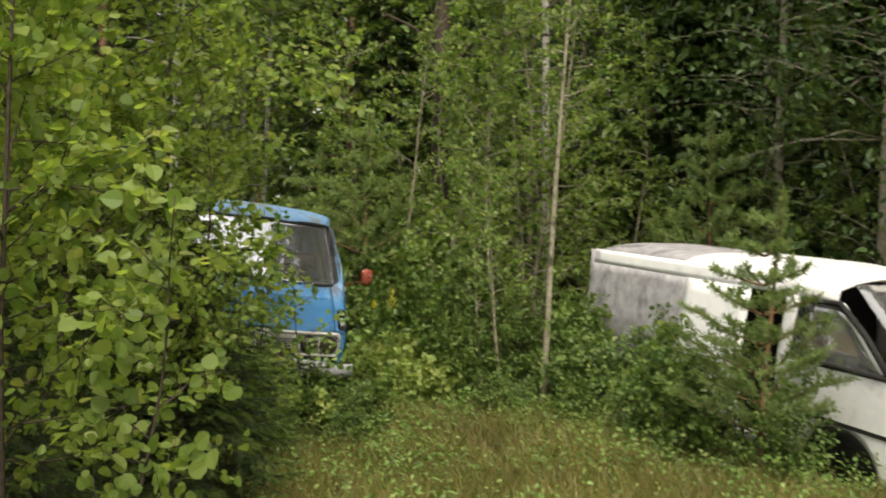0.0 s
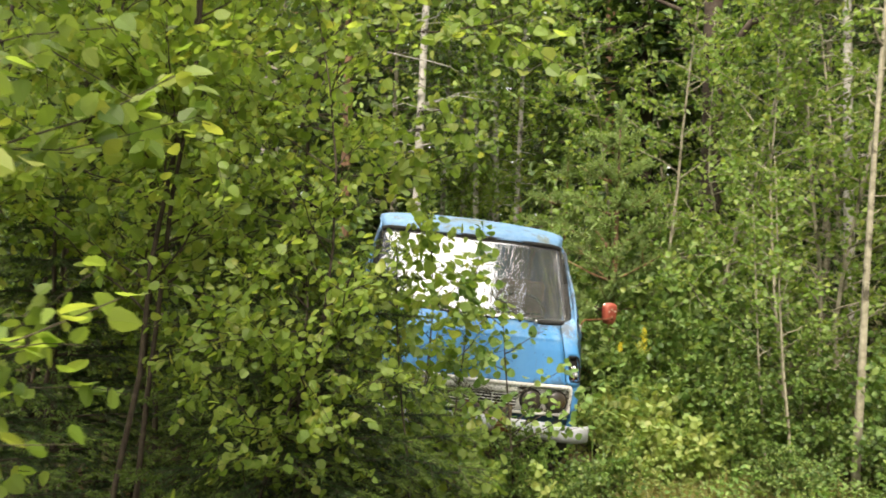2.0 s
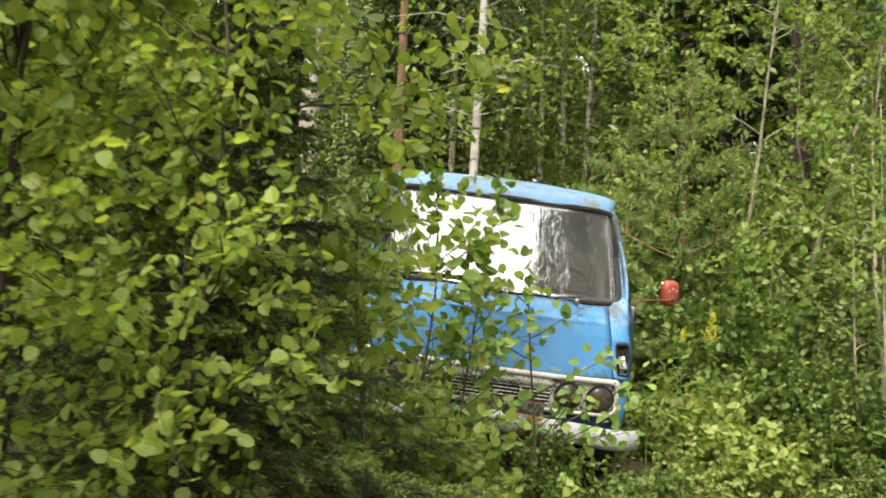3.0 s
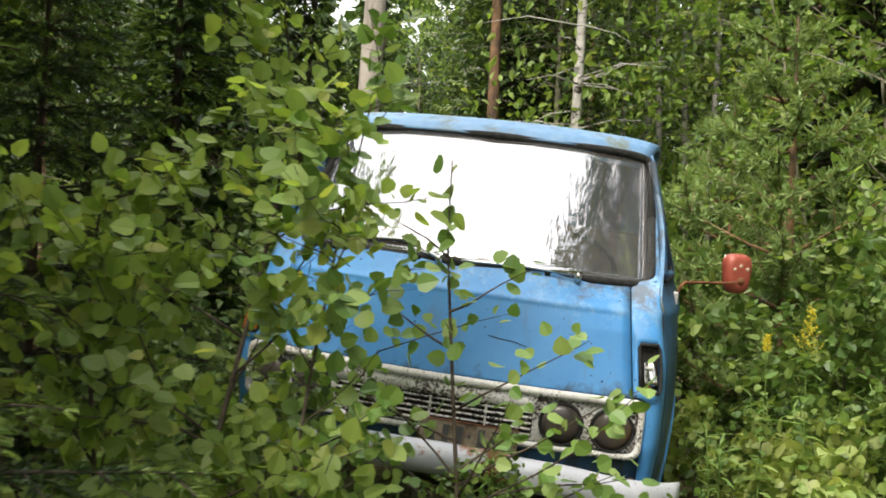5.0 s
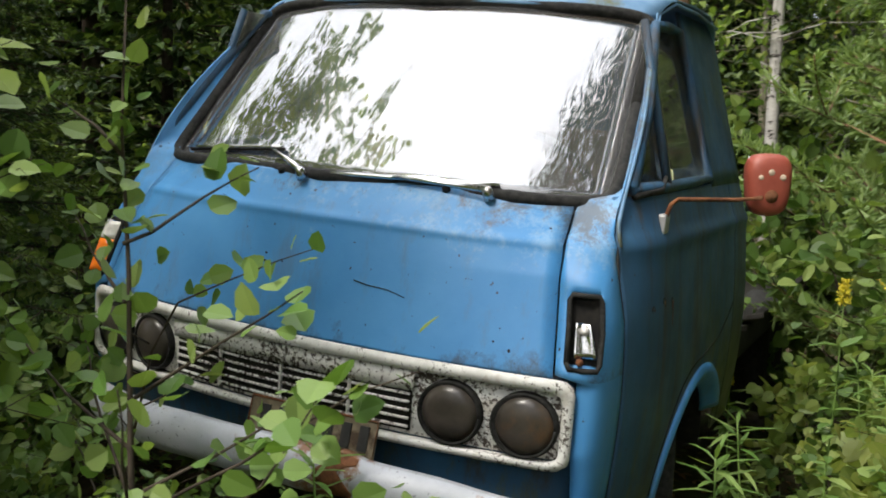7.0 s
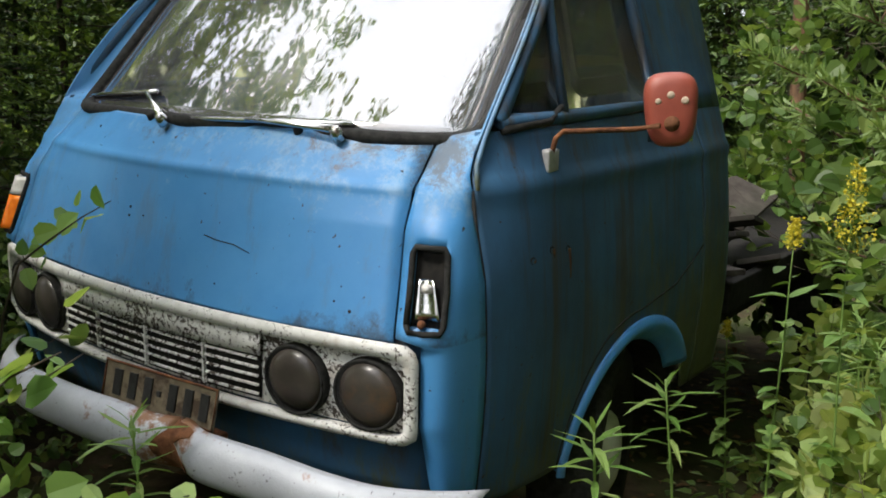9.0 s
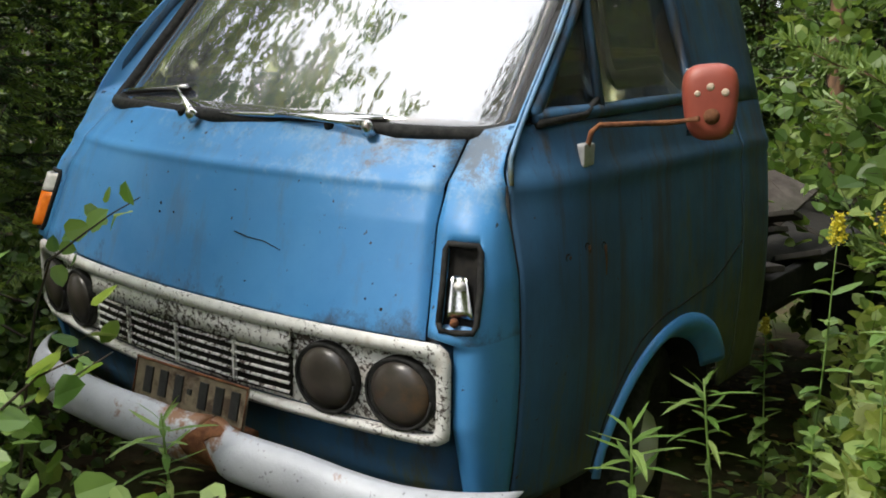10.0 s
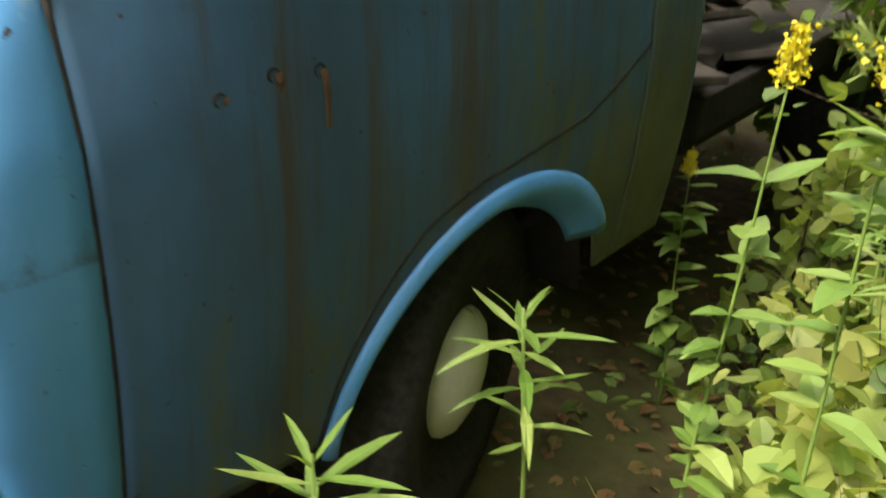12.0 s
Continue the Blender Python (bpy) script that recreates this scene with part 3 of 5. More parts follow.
        # lip round the arch
        def lip(a, b, s=s):
            t = math.radians(172 - 142 * a)
            r = (1.0 + 0.075 * min(1.0, 1.7 * a)) * (1 - b) + 0.87 * b
            v, w = 0.975 + 0.356 * r * math.cos(t), 0.33 + 0.331 * r * math.sin(t)
            return (s * (side_u(v, max(w, 0.4)) + 0.005 + 0.012 * math.sin(math.pi * min(1.0, 1.4 * b)) - 0.034 * b ** 3), v, w)
        sheet("arch_lip", lip, 32, 8, BLUE, van, 0.006, "brighter blue wheel arch lip")
        edge_line = []
        for k in range(15):
            t, r = math.radians(168 - 5.6 * k), 1.02 + 0.13 * min(1.0, k / 9)
            edge_line.append((0.975 + 0.356 * r * math.cos(t), 0.33 + 0.331 * r * math.sin(t)))
        edge_line += [(1.18, 0.735), (1.28, 0.775), (1.366, 0.815)]
        tube_part("door_edge_gap", [(s * (side_u(v, max(w, 0.4)) + 0.003), v, w) for v, w in edge_line], 0.0035, RUBBER, van, "dark gap along the door's lower edge", 6)
        # inner arch, dark
        tub = lambda a, b, s=s: (s * (0.45 + 0.345 * a), 0.975 + 0.352 * math.cos(math.pi * b), 0.33 + 0.328 * math.sin(math.pi * b))
        sheet("wheel_tub", tub, 3, 18, BLACK, van, 0.004)
        # window frames and panes
        P = lambda v, w, out=0.0: Vector((s * (flank(s, v, w) + out), v, w))
        f0, f1, t1, t0 = (0.455, 1.205), (1.135, 1.215), (1.10, 1.635), (0.845, 1.628)
        ring = [f0, (0.65, 1.205), (0.95, 1.21), f1, (1.12, 1.42), t1, (0.98, 1.637), t0, (0.65, 1.415), f0]
        tube_part("window_frame", [P(v, w) for v, w in ring], 0.016, BLUE_GRIME_SHADE, door, "", 8)
        tube_part("quarter_post", [P(0.672, 1.205, 0.003), P(0.70, 1.42, 0.003), P(0.745, 1.63, 0.003)], 0.012, BLUE_GRIME_SHADE, door, "", 8)
        for name, poly in (("quarter_pane", [(0.465, 1.212), (0.672, 1.212), (0.745, 1.625), (0.845, 1.622)]), ("door_pane", [(0.68, 1.212), (1.128, 1.220), (1.095, 1.63), (0.75, 1.625)])):
            (a0, b0), (a1, b1), (a2, b2), (a3, b3) = poly if name == "door_pane" else (poly[0], poly[1], poly[2], poly[3])

            def pane(a, b, q=((a0, b0), (a1, b1), (a2, b2), (a3, b3)), s=s, nm=name):
                lo = (q[0][0] + (q[1][0] - q[0][0]) * a, q[0][1] + (q[1][1] - q[0][1]) * a)
                hi = (q[3][0] + (q[2][0] - q[3][0]) * a, q[3][1] + (q[2][1] - q[3][1]) * a)
                v, w = lo[0] + (hi[0] - lo[0]) * b, lo[1] + (hi[1] - lo[1]) * b
                return (s * (flank(s, v, w) - 0.012), v, w)
            g = sheet(name, pane, 4, 4, SIDE_GLASS, door, 0.004)
            g.visible_shadow = False
        tube_part("pane_seal", [P(0.455, 1.19, 0.004), P(0.60, 1.20, 0.006), P(0.68, 1.235, 0.004)], [0.011, 0.009, 0.006], RUBBER, door, "black quarter window seal", 8)
        # rear pillar behind the door window
        rp = lambda a, b, s=s: (s * flank(s, 1.14 + 0.4 * a, 1.19 + 0.5 * b), 1.14 + 0.42 * a - 0.03 * b * (1 - a), 1.19 + 0.505 * b)
        sheet("rear_pillar", rp, 8, 10, BLUE_GRIME_SHADE, van, 0.01)
    sheet("back_wall", lambda a, b: ((2 * a - 1) * (side_u(1.55, 0.45 + 1.2 * b) - 0.004), 1.562, 0.42 + 1.24 * b), 12, 12, BLUE_GRIME_SHADE, van, 0.01)
    # cabin: floor, engine cover, dashboard, wheel, bench
    box_part("cabin_floor", (0, 0.92, 0.46), (1.40, 1.2, 0.03), BLACK, van)
    def dash(a, b):
        u = (2 * a - 1) * 0.66
        prof = [(0.30, 1.135), (0.50, 1.15), (0.60, 1.12), (0.62, 0.98), (0.56, 0.80)]
        k = b * 4
        i = min(int(k), 3)
        v, w = (p + (q - p) * (k - i) for p, q in zip(prof[i], prof[i + 1]))
        return (u, v + 0.2 * u * u, w)
    sheet("dashboard", dash, 16, 12, CABIN, van, 0.015, "grey dusty dashboard")
    tube_part("steering_wheel", [(0.36 + 0.19 * math.cos(a), 0.74 - 0.10 * math.sin(a), 1.16 + 0.15 * math.sin(a)) for a in np.linspace(0, 2 * math.pi, 33)], 0.012, RUBBER, van, "thin black steering wheel")
    tube_part("steering_column", [(0.36, 0.76, 1.16), (0.36, 0.56, 0.86)], 0.02, RUBBER, van)
    for c in (-0.36, 0.36):
        tube_part("wheel_spoke", [(0.36 + c * 0.5, 0.74, 1.16), (0.36, 0.76, 1.15)], 0.009, RUBBER, van)
    box_part("seat", (0, 1.15, 0.78), (1.25, 0.46, 0.16), VINYL, van, 0.04, "brown vinyl bench seat")
    box_part("seat_back", (0, 1.43, 1.05), (1.25, 0.12, 0.55), VINYL, van, 0.04)

    # white lamp surround with the grille
    def front(u, w, out=0.0):
        return Vector((u, nose_v(min(abs(u), 0.71), w) + 4 * max(0, abs(u) - 0.69) ** 2 - out, w))
    def stadium(hw, w0, w1, r, n=9):
        pts = []
        for cu, cw, a0 in ((hw - r, w1 - r, 0), (-hw + r, w1 - r, 90), (-hw + r, w0 + r, 180), (hw - r, w0 + r, 270)):
            for k in range(n):
                a = radians(a0 + 90 * k / (n - 1))
                pts.append((cu + r * math.cos(a), cw + r * math.sin(a)))
        return pts
    def resample(pts, n):
        pts = pts + pts[:1]
        d = np.cumsum([0] + [math.dist(p, q) for p, q in zip(pts, pts[1:])])
        t = np.linspace(0, d[-1], n, endpoint=False)
        return list(zip(np.interp(t, d, [p[0] for p in pts]), np.interp(t, d, [p[1] for p in pts])))
    o2, i2 = resample(stadium(0.740, 0.570, 0.784, 0.035), 160), resample(stadium(0.718, 0.588, 0.757, 0.028), 160)
    verts, faces = [], []
    for (u, w), (iu, iw) in zip(o2, i2):
        verts += [front(u, w, 0.004), front(u * 0.997, w, 0.016), front(iu, iw, 0.016), front(iu, iw, -0.01)]
    for k in range(160):
        for j in range(3):
            a, b = 4 * k + j, 4 * ((k + 1) % 160) + j
            faces.append((a, a + 1, b + 1, b))
    surround = mesh_object("lamp_surround", verts, faces, WHITE_METAL, van, "flaking white metal grille surround")
    # backing plate, with recessed lamps
    sheet("grille_plate", lambda a, b: front(-0.72 + 1.44 * a, 0.592 + 0.163 * b, -0.012), 40, 3, BAND_METAL, surround, 0.004)
    sheet("grille_band", lambda a, b: front(-0.37 + 0.74 * a, 0.704 + 0.052 * b, 0.004), 24, 2, BAND_METAL, surround, 0.006, "flaking white band above the slats")
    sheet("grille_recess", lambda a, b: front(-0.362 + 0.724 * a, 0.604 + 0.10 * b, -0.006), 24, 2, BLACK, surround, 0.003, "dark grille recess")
    for k in range(5):
        w = 0.612 + 0.0200 * k
        sheet("grille_slat", lambda a, b, w=w: front(-0.36 + 0.72 * a, w + 0.0055 * b, 0.003 - 0.004 * b), 24, 1, BAND_METAL, surround, 0.003)
    for u in (-0.20, 0.0, 0.20):
        box_part("grille_bar", front(u, 0.654, 0.001), (0.006, 0.008, 0.095), WHITE_METAL, surround, 0.0)
    for s in (-1, 1):
        for u in (0.460, 0.634):
            c = front(s * u, 0.668, -0.008)
            nrm = (s * 0.30 * u, -1, -0.06)
            lamp = disc_part("headlamp", c, nrm, 0.077, [(1, -0.02), (1.02, 0.010), (0.98, 0.016), (0.90, 0.012)], RUBBER, van, "round headlamp with dusty brown glass")
            disc_part("lens", Vector(c) + Vector(nrm).normalized() * 0.002, nrm, 0.069, [(1, 0.0), (0.98, 0.012), (0.75, 0.022), (0.4, 0.028), (0.05, 0.030)], LAMP_GLASS, lamp, "dull dark headlamp lens")
            tube_part("lamp_ring", [Vector(c) + Vector((0.073 * math.cos(a), -0.016 + s * 0.073 * math.cos(a) * 0.30 * u, 0.073 * math.sin(a))) for a in np.linspace(0, 2 * math.pi, 41)], 0.0035, RUBBER, lamp, "", 6)
    # corner indicators: one keeps its lens, the other is an empty housing
    def on_corner(s, a, w, out=0.0):
        u0, ud = seam_u(w) + 0.003, side_u(DOOR_V, w)
        v0 = nose_v(u0, w)
        ang = a * math.pi / 2
        across, sq = math.sin(ang), squareness(w)
        p = Vector((u0 + (ud - u0) * across, v0 + (DOOR_V - v0) * (1 - (1 - across ** (2 / sq)) ** (sq / 2)), w))
        nrm = Vector((math.cos(radians(74) - ang * 0.5), -math.sin(radians(74) - ang * 0.5), 0))
        p += nrm * out
        return (s * p.x, p.y, p.z)
    for s in (-1, 1):
        rim = [on_corner(s, 0.14 + 0.48 * x, 0.812 + 0.158 * y, 0.006) for x, y in ((0, 0.08), (0.08, 0), (0.5, 0), (0.92, 0), (1, 0.08), (1, 0.5), (1, 0.92), (0.92, 1), (0.5, 1), (0.08, 1), (0, 0.92), (0, 0.5), (0, 0.08))]
        holder = tube_part("indicator", rim, 0.0065, RUBBER, van, "corner indicator in a black rubber rim", 8)
        if s > 0:
            sheet("housing", lambda a, b: on_corner(1, 0.15 + 0.46 * a, 0.818 + 0.146 * b, -0.022 + 0.016 * (2 * a - 1) ** 4), 8, 8, BLACK, holder, 0.003, "empty dark lens housing")
            sheet("reflector", lambda a, b: on_corner(1, 0.24 + (0.34 - 0.14 * b) * a, 0.835 + 0.075 * b, -0.012 + 0.012 * (2 * a - 1) ** 2), 6, 6, CHROME, holder, 0.003, "bent bright reflector")
            disc_part("bulb", on_corner(1, 0.36, 0.895, -0.008), (0.5, -0.9, 0), 0.011, [(0.6, 0), (1, 0.008), (0.8, 0.016), (0.1, 0.02)], LENS_WHITE, holder, "clear bulb", 12)
            disc_part("screw_boss", on_corner(1, 0.34, 0.826, -0.010), (0.5, -0.9, 0), 0.009, [(1, 0), (0.9, 0.010), (0.3, 0.012)], RUST, holder, "rusty orange screw boss", 10)
        else:
            sheet("amber_lens", lambda a, b: on_corner(-1, 0.16 + 0.44 * a, 0.82 + 0.092 * b, 0.022 * math.sin(math.pi * min(1, max(0, a)))), 8, 6, ORANGE, holder, 0.008, "amber indicator lens")
            sheet("clear_lens", lambda a, b: on_corner(-1, 0.16 + 0.44 * a, 0.914 + 0.05 * b, 0.022 * math.sin(math.pi * a)), 8, 4, LENS_WHITE, holder, 0.008, "milky white side lens")

    # bumper in two dented halves with rust at the joint
    def bumper(u0, u1, drop):
        def f(a, b):
            u = u0 + (u1 - u0) * a
            ang = math.pi * (b - 0.5)
            out, up = 0.045 * math.cos(ang), 0.054 * math.sin(ang)
            v = -0.035 + 0.23 * u * u + 3.0 * max(0, abs(u) - 0.70) ** 2 + 0.10 * max(0, -u / 0.7) ** 3 + drop * (1 - a if drop > 0 else 0) + 0.05 * noise.noise((u * 2.2, 3, 0)) * 0.4
            v += 0.03 * math.exp(-((u - 0.27) / 0.05) ** 2)
            return (u, v - out, 0.522 + up + 0.006 * noise.noise((u * 5, 1, 0)) - 0.07 * max(0, -u / 0.7) ** 2 - 0.035 * max(0, u / 0.65) ** 2)
        return f
    sheet("bumper", bumper(-0.74, 0.255, 0.0), 48, 10, BUMPER, van, 0.006, "weathered silver bumper half, dented and rusting")
    sheet("bumper", bumper(0.262, 0.885, 0.0), 36, 10, BUMPER, van, 0.006, "weathered silver bumper half, dented and rusting")
    sheet("bumper_joint", lambda a, b: Vector(bumper(0.240 + 0.018 * math.sin(9 * b), 0.300 - 0.028 * math.sin(13 * b), 0)(a, b)) + Vector((0, -0.004, 0)), 10, 10, RUST, van, 0.003, "flaking rust at the bumper joint")
    box_part("bumper_bracket", (0.25, 0.06, 0.500), (0.06, 0.10, 0.02), RUST, van, 0.004)
    # number plate: dark bars instead of characters
    pm = Matrix.Translation((0.165, 0.016, 0.600)) @ Euler((radians(-14), radians(1), radians(6))).to_matrix().to_4x4()
    plate = box_part("number_plate", (0, 0, 0), (0.34, 0.004, 0.092), PLATE, van, 0.0015, "dirty pale number plate with dark bars", pm)
    for x, w in ((-0.125, 0.03), (-0.078, 0.03), (-0.030, 0.03), (0.004, 0.014), (0.045, 0.03), (0.092, 0.03), (0.138, 0.03)):
        box_part("plate_bar", (x, -0.004, 0.0 if w > 0.02 else 0.0), (w * 0.78, 0.004, 0.058 if w > 0.02 else 0.012), PLATE_INK, plate, 0.0, "", pm)
    tube_part("plate_rim", [pm @ Vector(p) for p in ((-0.168, -0.004, -0.044), (0.168, -0.004, -0.044), (0.168, -0.004, 0.044), (-0.168, -0.004, 0.044), (-0.168, -0.004, -0.044))], 0.003, RUST, plate, "", 6)

    # a long scratch, small chips and leaf scraps on the nose panel
    for pts in (((0.17, 0.935), (0.21, 0.928), (0.26, 0.925), (0.31, 0.912)), ((-0.30, 1.09), (-0.24, 1.085), (-0.18, 1.088))):
        tube_part("scratch", [(u, nose_v(u, w) - 0.0025, w) for u, w in pts], 0.0014, RUBBER, van, "", 5)
    chips = random.Random(8)
    for u, w, r1 in [(0.47, 0.85, 0.010), (0.49, 0.84, 0.006), (0.54, 0.845, 0.004), (0.58, 0.83, 0.005), (-0.10, 0.965, 0.004), (-0.10, 0.945, 0.004), (0.60, 1.10, 0.006), (-0.36, 1.13, 0.005)] + [(chips.uniform(-0.55, 0.55), chips.uniform(0.81, 1.12), chips.uniform(0.002, 0.004)) for _ in range(5)]:
        disc_part("paint_chip", (u, nose_v(u, w) - 0.002, w), (0.3 * u, -1, 0.3), r1, [(1, -0.002), (0.8, 0.0012), (0.3, 0.0014)], RUBBER, van, "", 7)

    # wipers, parked
    def wiper(px, elbow, tip0, tip1):
        hub = (px, screen(0.5 + px / 1.35, 0.0).y - 0.035, 1.158)
        w = disc_part("wiper", hub, (0, -0.55, 0.8), 0.014, [(1, 0), (1, 0.018), (0.7, 0.030), (0.2, 0.033)], CHROME, van, "tarnished wiper with a thin arm", 14)
        top = Vector(hub) + Vector((0, -0.012, 0.022))
        q = lambda u, b: screen(0.5 + u / (2 * (0.675 - 0.07 * b)), b) + Vector((0, -0.022, 0.016))
        tube_part("wiper_arm", [top, top.lerp(q(*elbow), 0.55), q(*elbow)], [0.009, 0.006, 0.0045], CHROME, w, "", 8)
        tube_part("wiper_blade", [q(tip0[0] + (tip1[0] - tip0[0]) * k / 8, tip0[1] + (tip1[1] - tip0[1]) * k / 8) + Vector((0, 0.006, -0.004)) for k in range(9)], 0.0055, CHROME, w, "", 6)
        tube_part("blade_rubber", [q(tip0[0] + (tip1[0] - tip0[0]) * k / 8, tip0[1] + (tip1[1] - tip0[1]) * k / 8) + Vector((0, 0.014, -0.010)) for k in range(9)], 0.006, RUBBER, w, "", 6)
    wiper(0.445, (0.19, 0.01), (0.44, 0.03), (0.02, 0.0))
    wiper(-0.055, (-0.20, 0.085), (-0.56, 0.045), (-0.17, 0.10))
    for u in (-0.14, 0.335):
        disc_part("washer_nozzle", (u, nose_v(u, 1.165) - 0.002, 1.165), (0, -0.5, 0.85), 0.011, [(1, 0), (0.9, 0.012), (0.3, 0.015)], RUBBER, van, "", 10)

    # door mirror on its bent arm
    for_mirror = Vector((1.018, 0.665, 1.208))
    br = Vector((0.795, 0.575, 1.120))
    arm = tube_part("mirror_arm", [br, br + Vector((0.015, -0.005, 0.05)), br + Vector((0.03, 0.0, 0.064)), for_mirror + Vector((-0.065, -0.028, -0.014)), for_mirror + Vector((-0.004, -0.030, -0.002))], [0.006] * 5, RUST, van, "thin rusty mirror arm", 8)
    box_part("mirror_bracket", br + Vector((0.0, 0, 0.0)), (0.022, 0.045, 0.05), DULL_METAL, arm, 0.006)
    mm = Matrix.Translation(for_mirror + Vector((0, 0.012, 0.028))) @ Euler((0, radians(-4), radians(28))).to_matrix().to_4x4()
    def shell(a, b):
        th = 2 * math.pi * a
        x, y = math.cos(th), math.sin(th)
        px, py = math.copysign(abs(x) ** 0.62, x), math.copysign(abs(y) ** 0.62, y)
        rr = [1.0, 1.0, 0.97, 0.85, 0.5, 0.0]
        dd = [0.03, 0.004, -0.006, -0.016, -0.021, -0.022]
        k = b * 5
        i = min(int(k), 4)
        r_, d_ = rr[i] + (rr[i + 1] - rr[i]) * (k - i), dd[i] + (dd[i + 1] - dd[i]) * (k - i)
        wide = 0.052 + 0.006 * py
        return mm @ Vector((wide * px * r_, d_, 0.075 * py * r_))
    sh = sheet("mirror_shell", shell, 32, 10, MIRROR_RED, van, 0.003, "red-brown plastic mirror shell with worn pale spots")
    weld = bmesh.new()
    weld.from_mesh(sh.data)
    bmesh.ops.remove_doubles(weld, verts=weld.verts, dist=0.0004)
    weld.to_mesh(sh.data)
    weld.free()
    sheet("mirror_glass", lambda a, b: mm @ Vector(((2 * a - 1) * 0.046, 0.028, (2 * b - 1) * 0.068)), 2, 2, CHROME, sh, 0.003)
    for x, z, r1, d in ((-0.027, 0.020, 0.008, -0.0225), (-0.002, 0.032, 0.010, -0.0225), (0.026, 0.020, 0.010, -0.0225)):
        disc_part("worn_spot", mm @ Vector((x, d, z)), mm.to_3x3() @ Vector((0, -1, 0)), r1 * 0.85, [(1, -0.004), (0.95, 0.0004), (0.3, 0.0006)], PALE, sh, "", 9)
    disc_part("mirror_hub", mm @ Vector((0, -0.020, -0.026)), mm.to_3x3() @ Vector((0, -1, 0)), 0.017, [(1, -0.004), (0.95, 0.003), (0.6, 0.006), (0.4, 0.010)], RUST, sh, "", 14)

    # holes with rust runs in the door
    for v, w in ((0.485, 0.918), (0.55, 0.932), (0.612, 0.925)):
        disc_part("trim_hole", (side_u(v, w) + 0.002, v, w), (1, 0, 0), 0.009, [(1, -0.003), (0.9, 0.003), (0.4, 0.001)], BLACK, van, "", 10)
        k = {0.485: 0.03, 0.55: 0.05, 0.612: 0.13}[v]
        tube_part("rust_run", [(side_u(v, w - f * k) - 0.001, v + 0.004 * math.sin(5 * f) + 0.006, w - f * k) for f in (0, 0.25, 0.5, 0.75, 1.0)], [0.008, 0.007, 0.006, 0.004, 0.002], STAIN, van, "", 6)
    # wheels
    for s in (-1, 1):
        c = Vector((s * 0.700, 1.015, 0.27))
        ax = Vector((s, 0.30 * s, 0)).normalized()
        wh = disc_part("wheel", c - ax * 0.09, ax, 0.31, [(0.62, 0.0), (0.9, -0.01), (1.0, 0.02), (1.0, 0.14), (0.93, 0.165), (0.70, 0.16), (0.66, 0.13)], RUBBER, van, "sunken tyre with a white hub cap", 40)
        disc_part("hub_cap", c + ax * 0.03, ax, 0.110, [(1.12, 0.0), (1.06, 0.02), (0.95, 0.034), (0.6, 0.050), (0.2, 0.056), (0.03, 0.057)], HUBCAP, wh, "dull white domed hub cap", 32)
    # frame rails and low load bed behind the cab
    for u in (-0.36, 0.36):
        box_part("frame_rail", (u, 2.6, 0.36), (0.07, 2.6, 0.12), RUST, van, 0.006)
    box_part("bed_floor", (0, 2.95, 0.48), (1.5, 2.3, 0.05), BLACK, van, 0.008, "dark load bed floor")
    for s in (-1, 1):
        box_part("bed_side", (s * 0.76, 2.95, 0.55), (0.035, 2.3, 0.10), BLACK, van, 0.008)
        c = Vector((s * 0.66, 3.25, 0.26))
        disc_part("wheel", c - Vector((s * 0.09, 0, 0)), (s, 0, 0), 0.31, [(0.62, 0.0), (0.9, -0.01), (1.0, 0.02), (1.0, 0.14), (0.93, 0.165), (0.70, 0.16), (0.3, 0.13)], RUBBER, van, "", 32)


build_cab()

# scrap piled behind the cab
for k in range(9):
    rng = random.Random(40 + k)
    v, u, w = 1.85 + rng.random() * 0.9, 0.25 + rng.random() * 0.5, 0.56 + rng.random() * 0.10
    m = VAN @ Matrix.Translation((u, v, w + 0.03 * k * 0.5)) @ Euler((rng.uniform(-.5, .5), rng.uniform(-.4, .4), rng.uniform(0, 3))).to_matrix().to_4x4()
    bm = box(bmesh.new(), (0, 0, 0), (0.35 + 0.3 * rng.random(), 0.12 + 0.1 * rng.random(), 0.02), 0.004)
    ob = part("scrap_board", bm, SCRAP_WOOD)
    ob.matrix_world = m
    tagged(ob, "weathered grey broken board on the scrap pile", "board", "scrap behind the cab")


# ---- the white van, worn grey at the back ----
WV = Matrix.Translation((3.86, 3.81, -0.15)) @ Euler((radians(2.7), radians(0), radians(12.4))).to_matrix().to_4x4()
VAN_LENGTH = 1.09
white_van = empty("van", WV, "overgrown white van, open at the side, grey at the rear", "van")


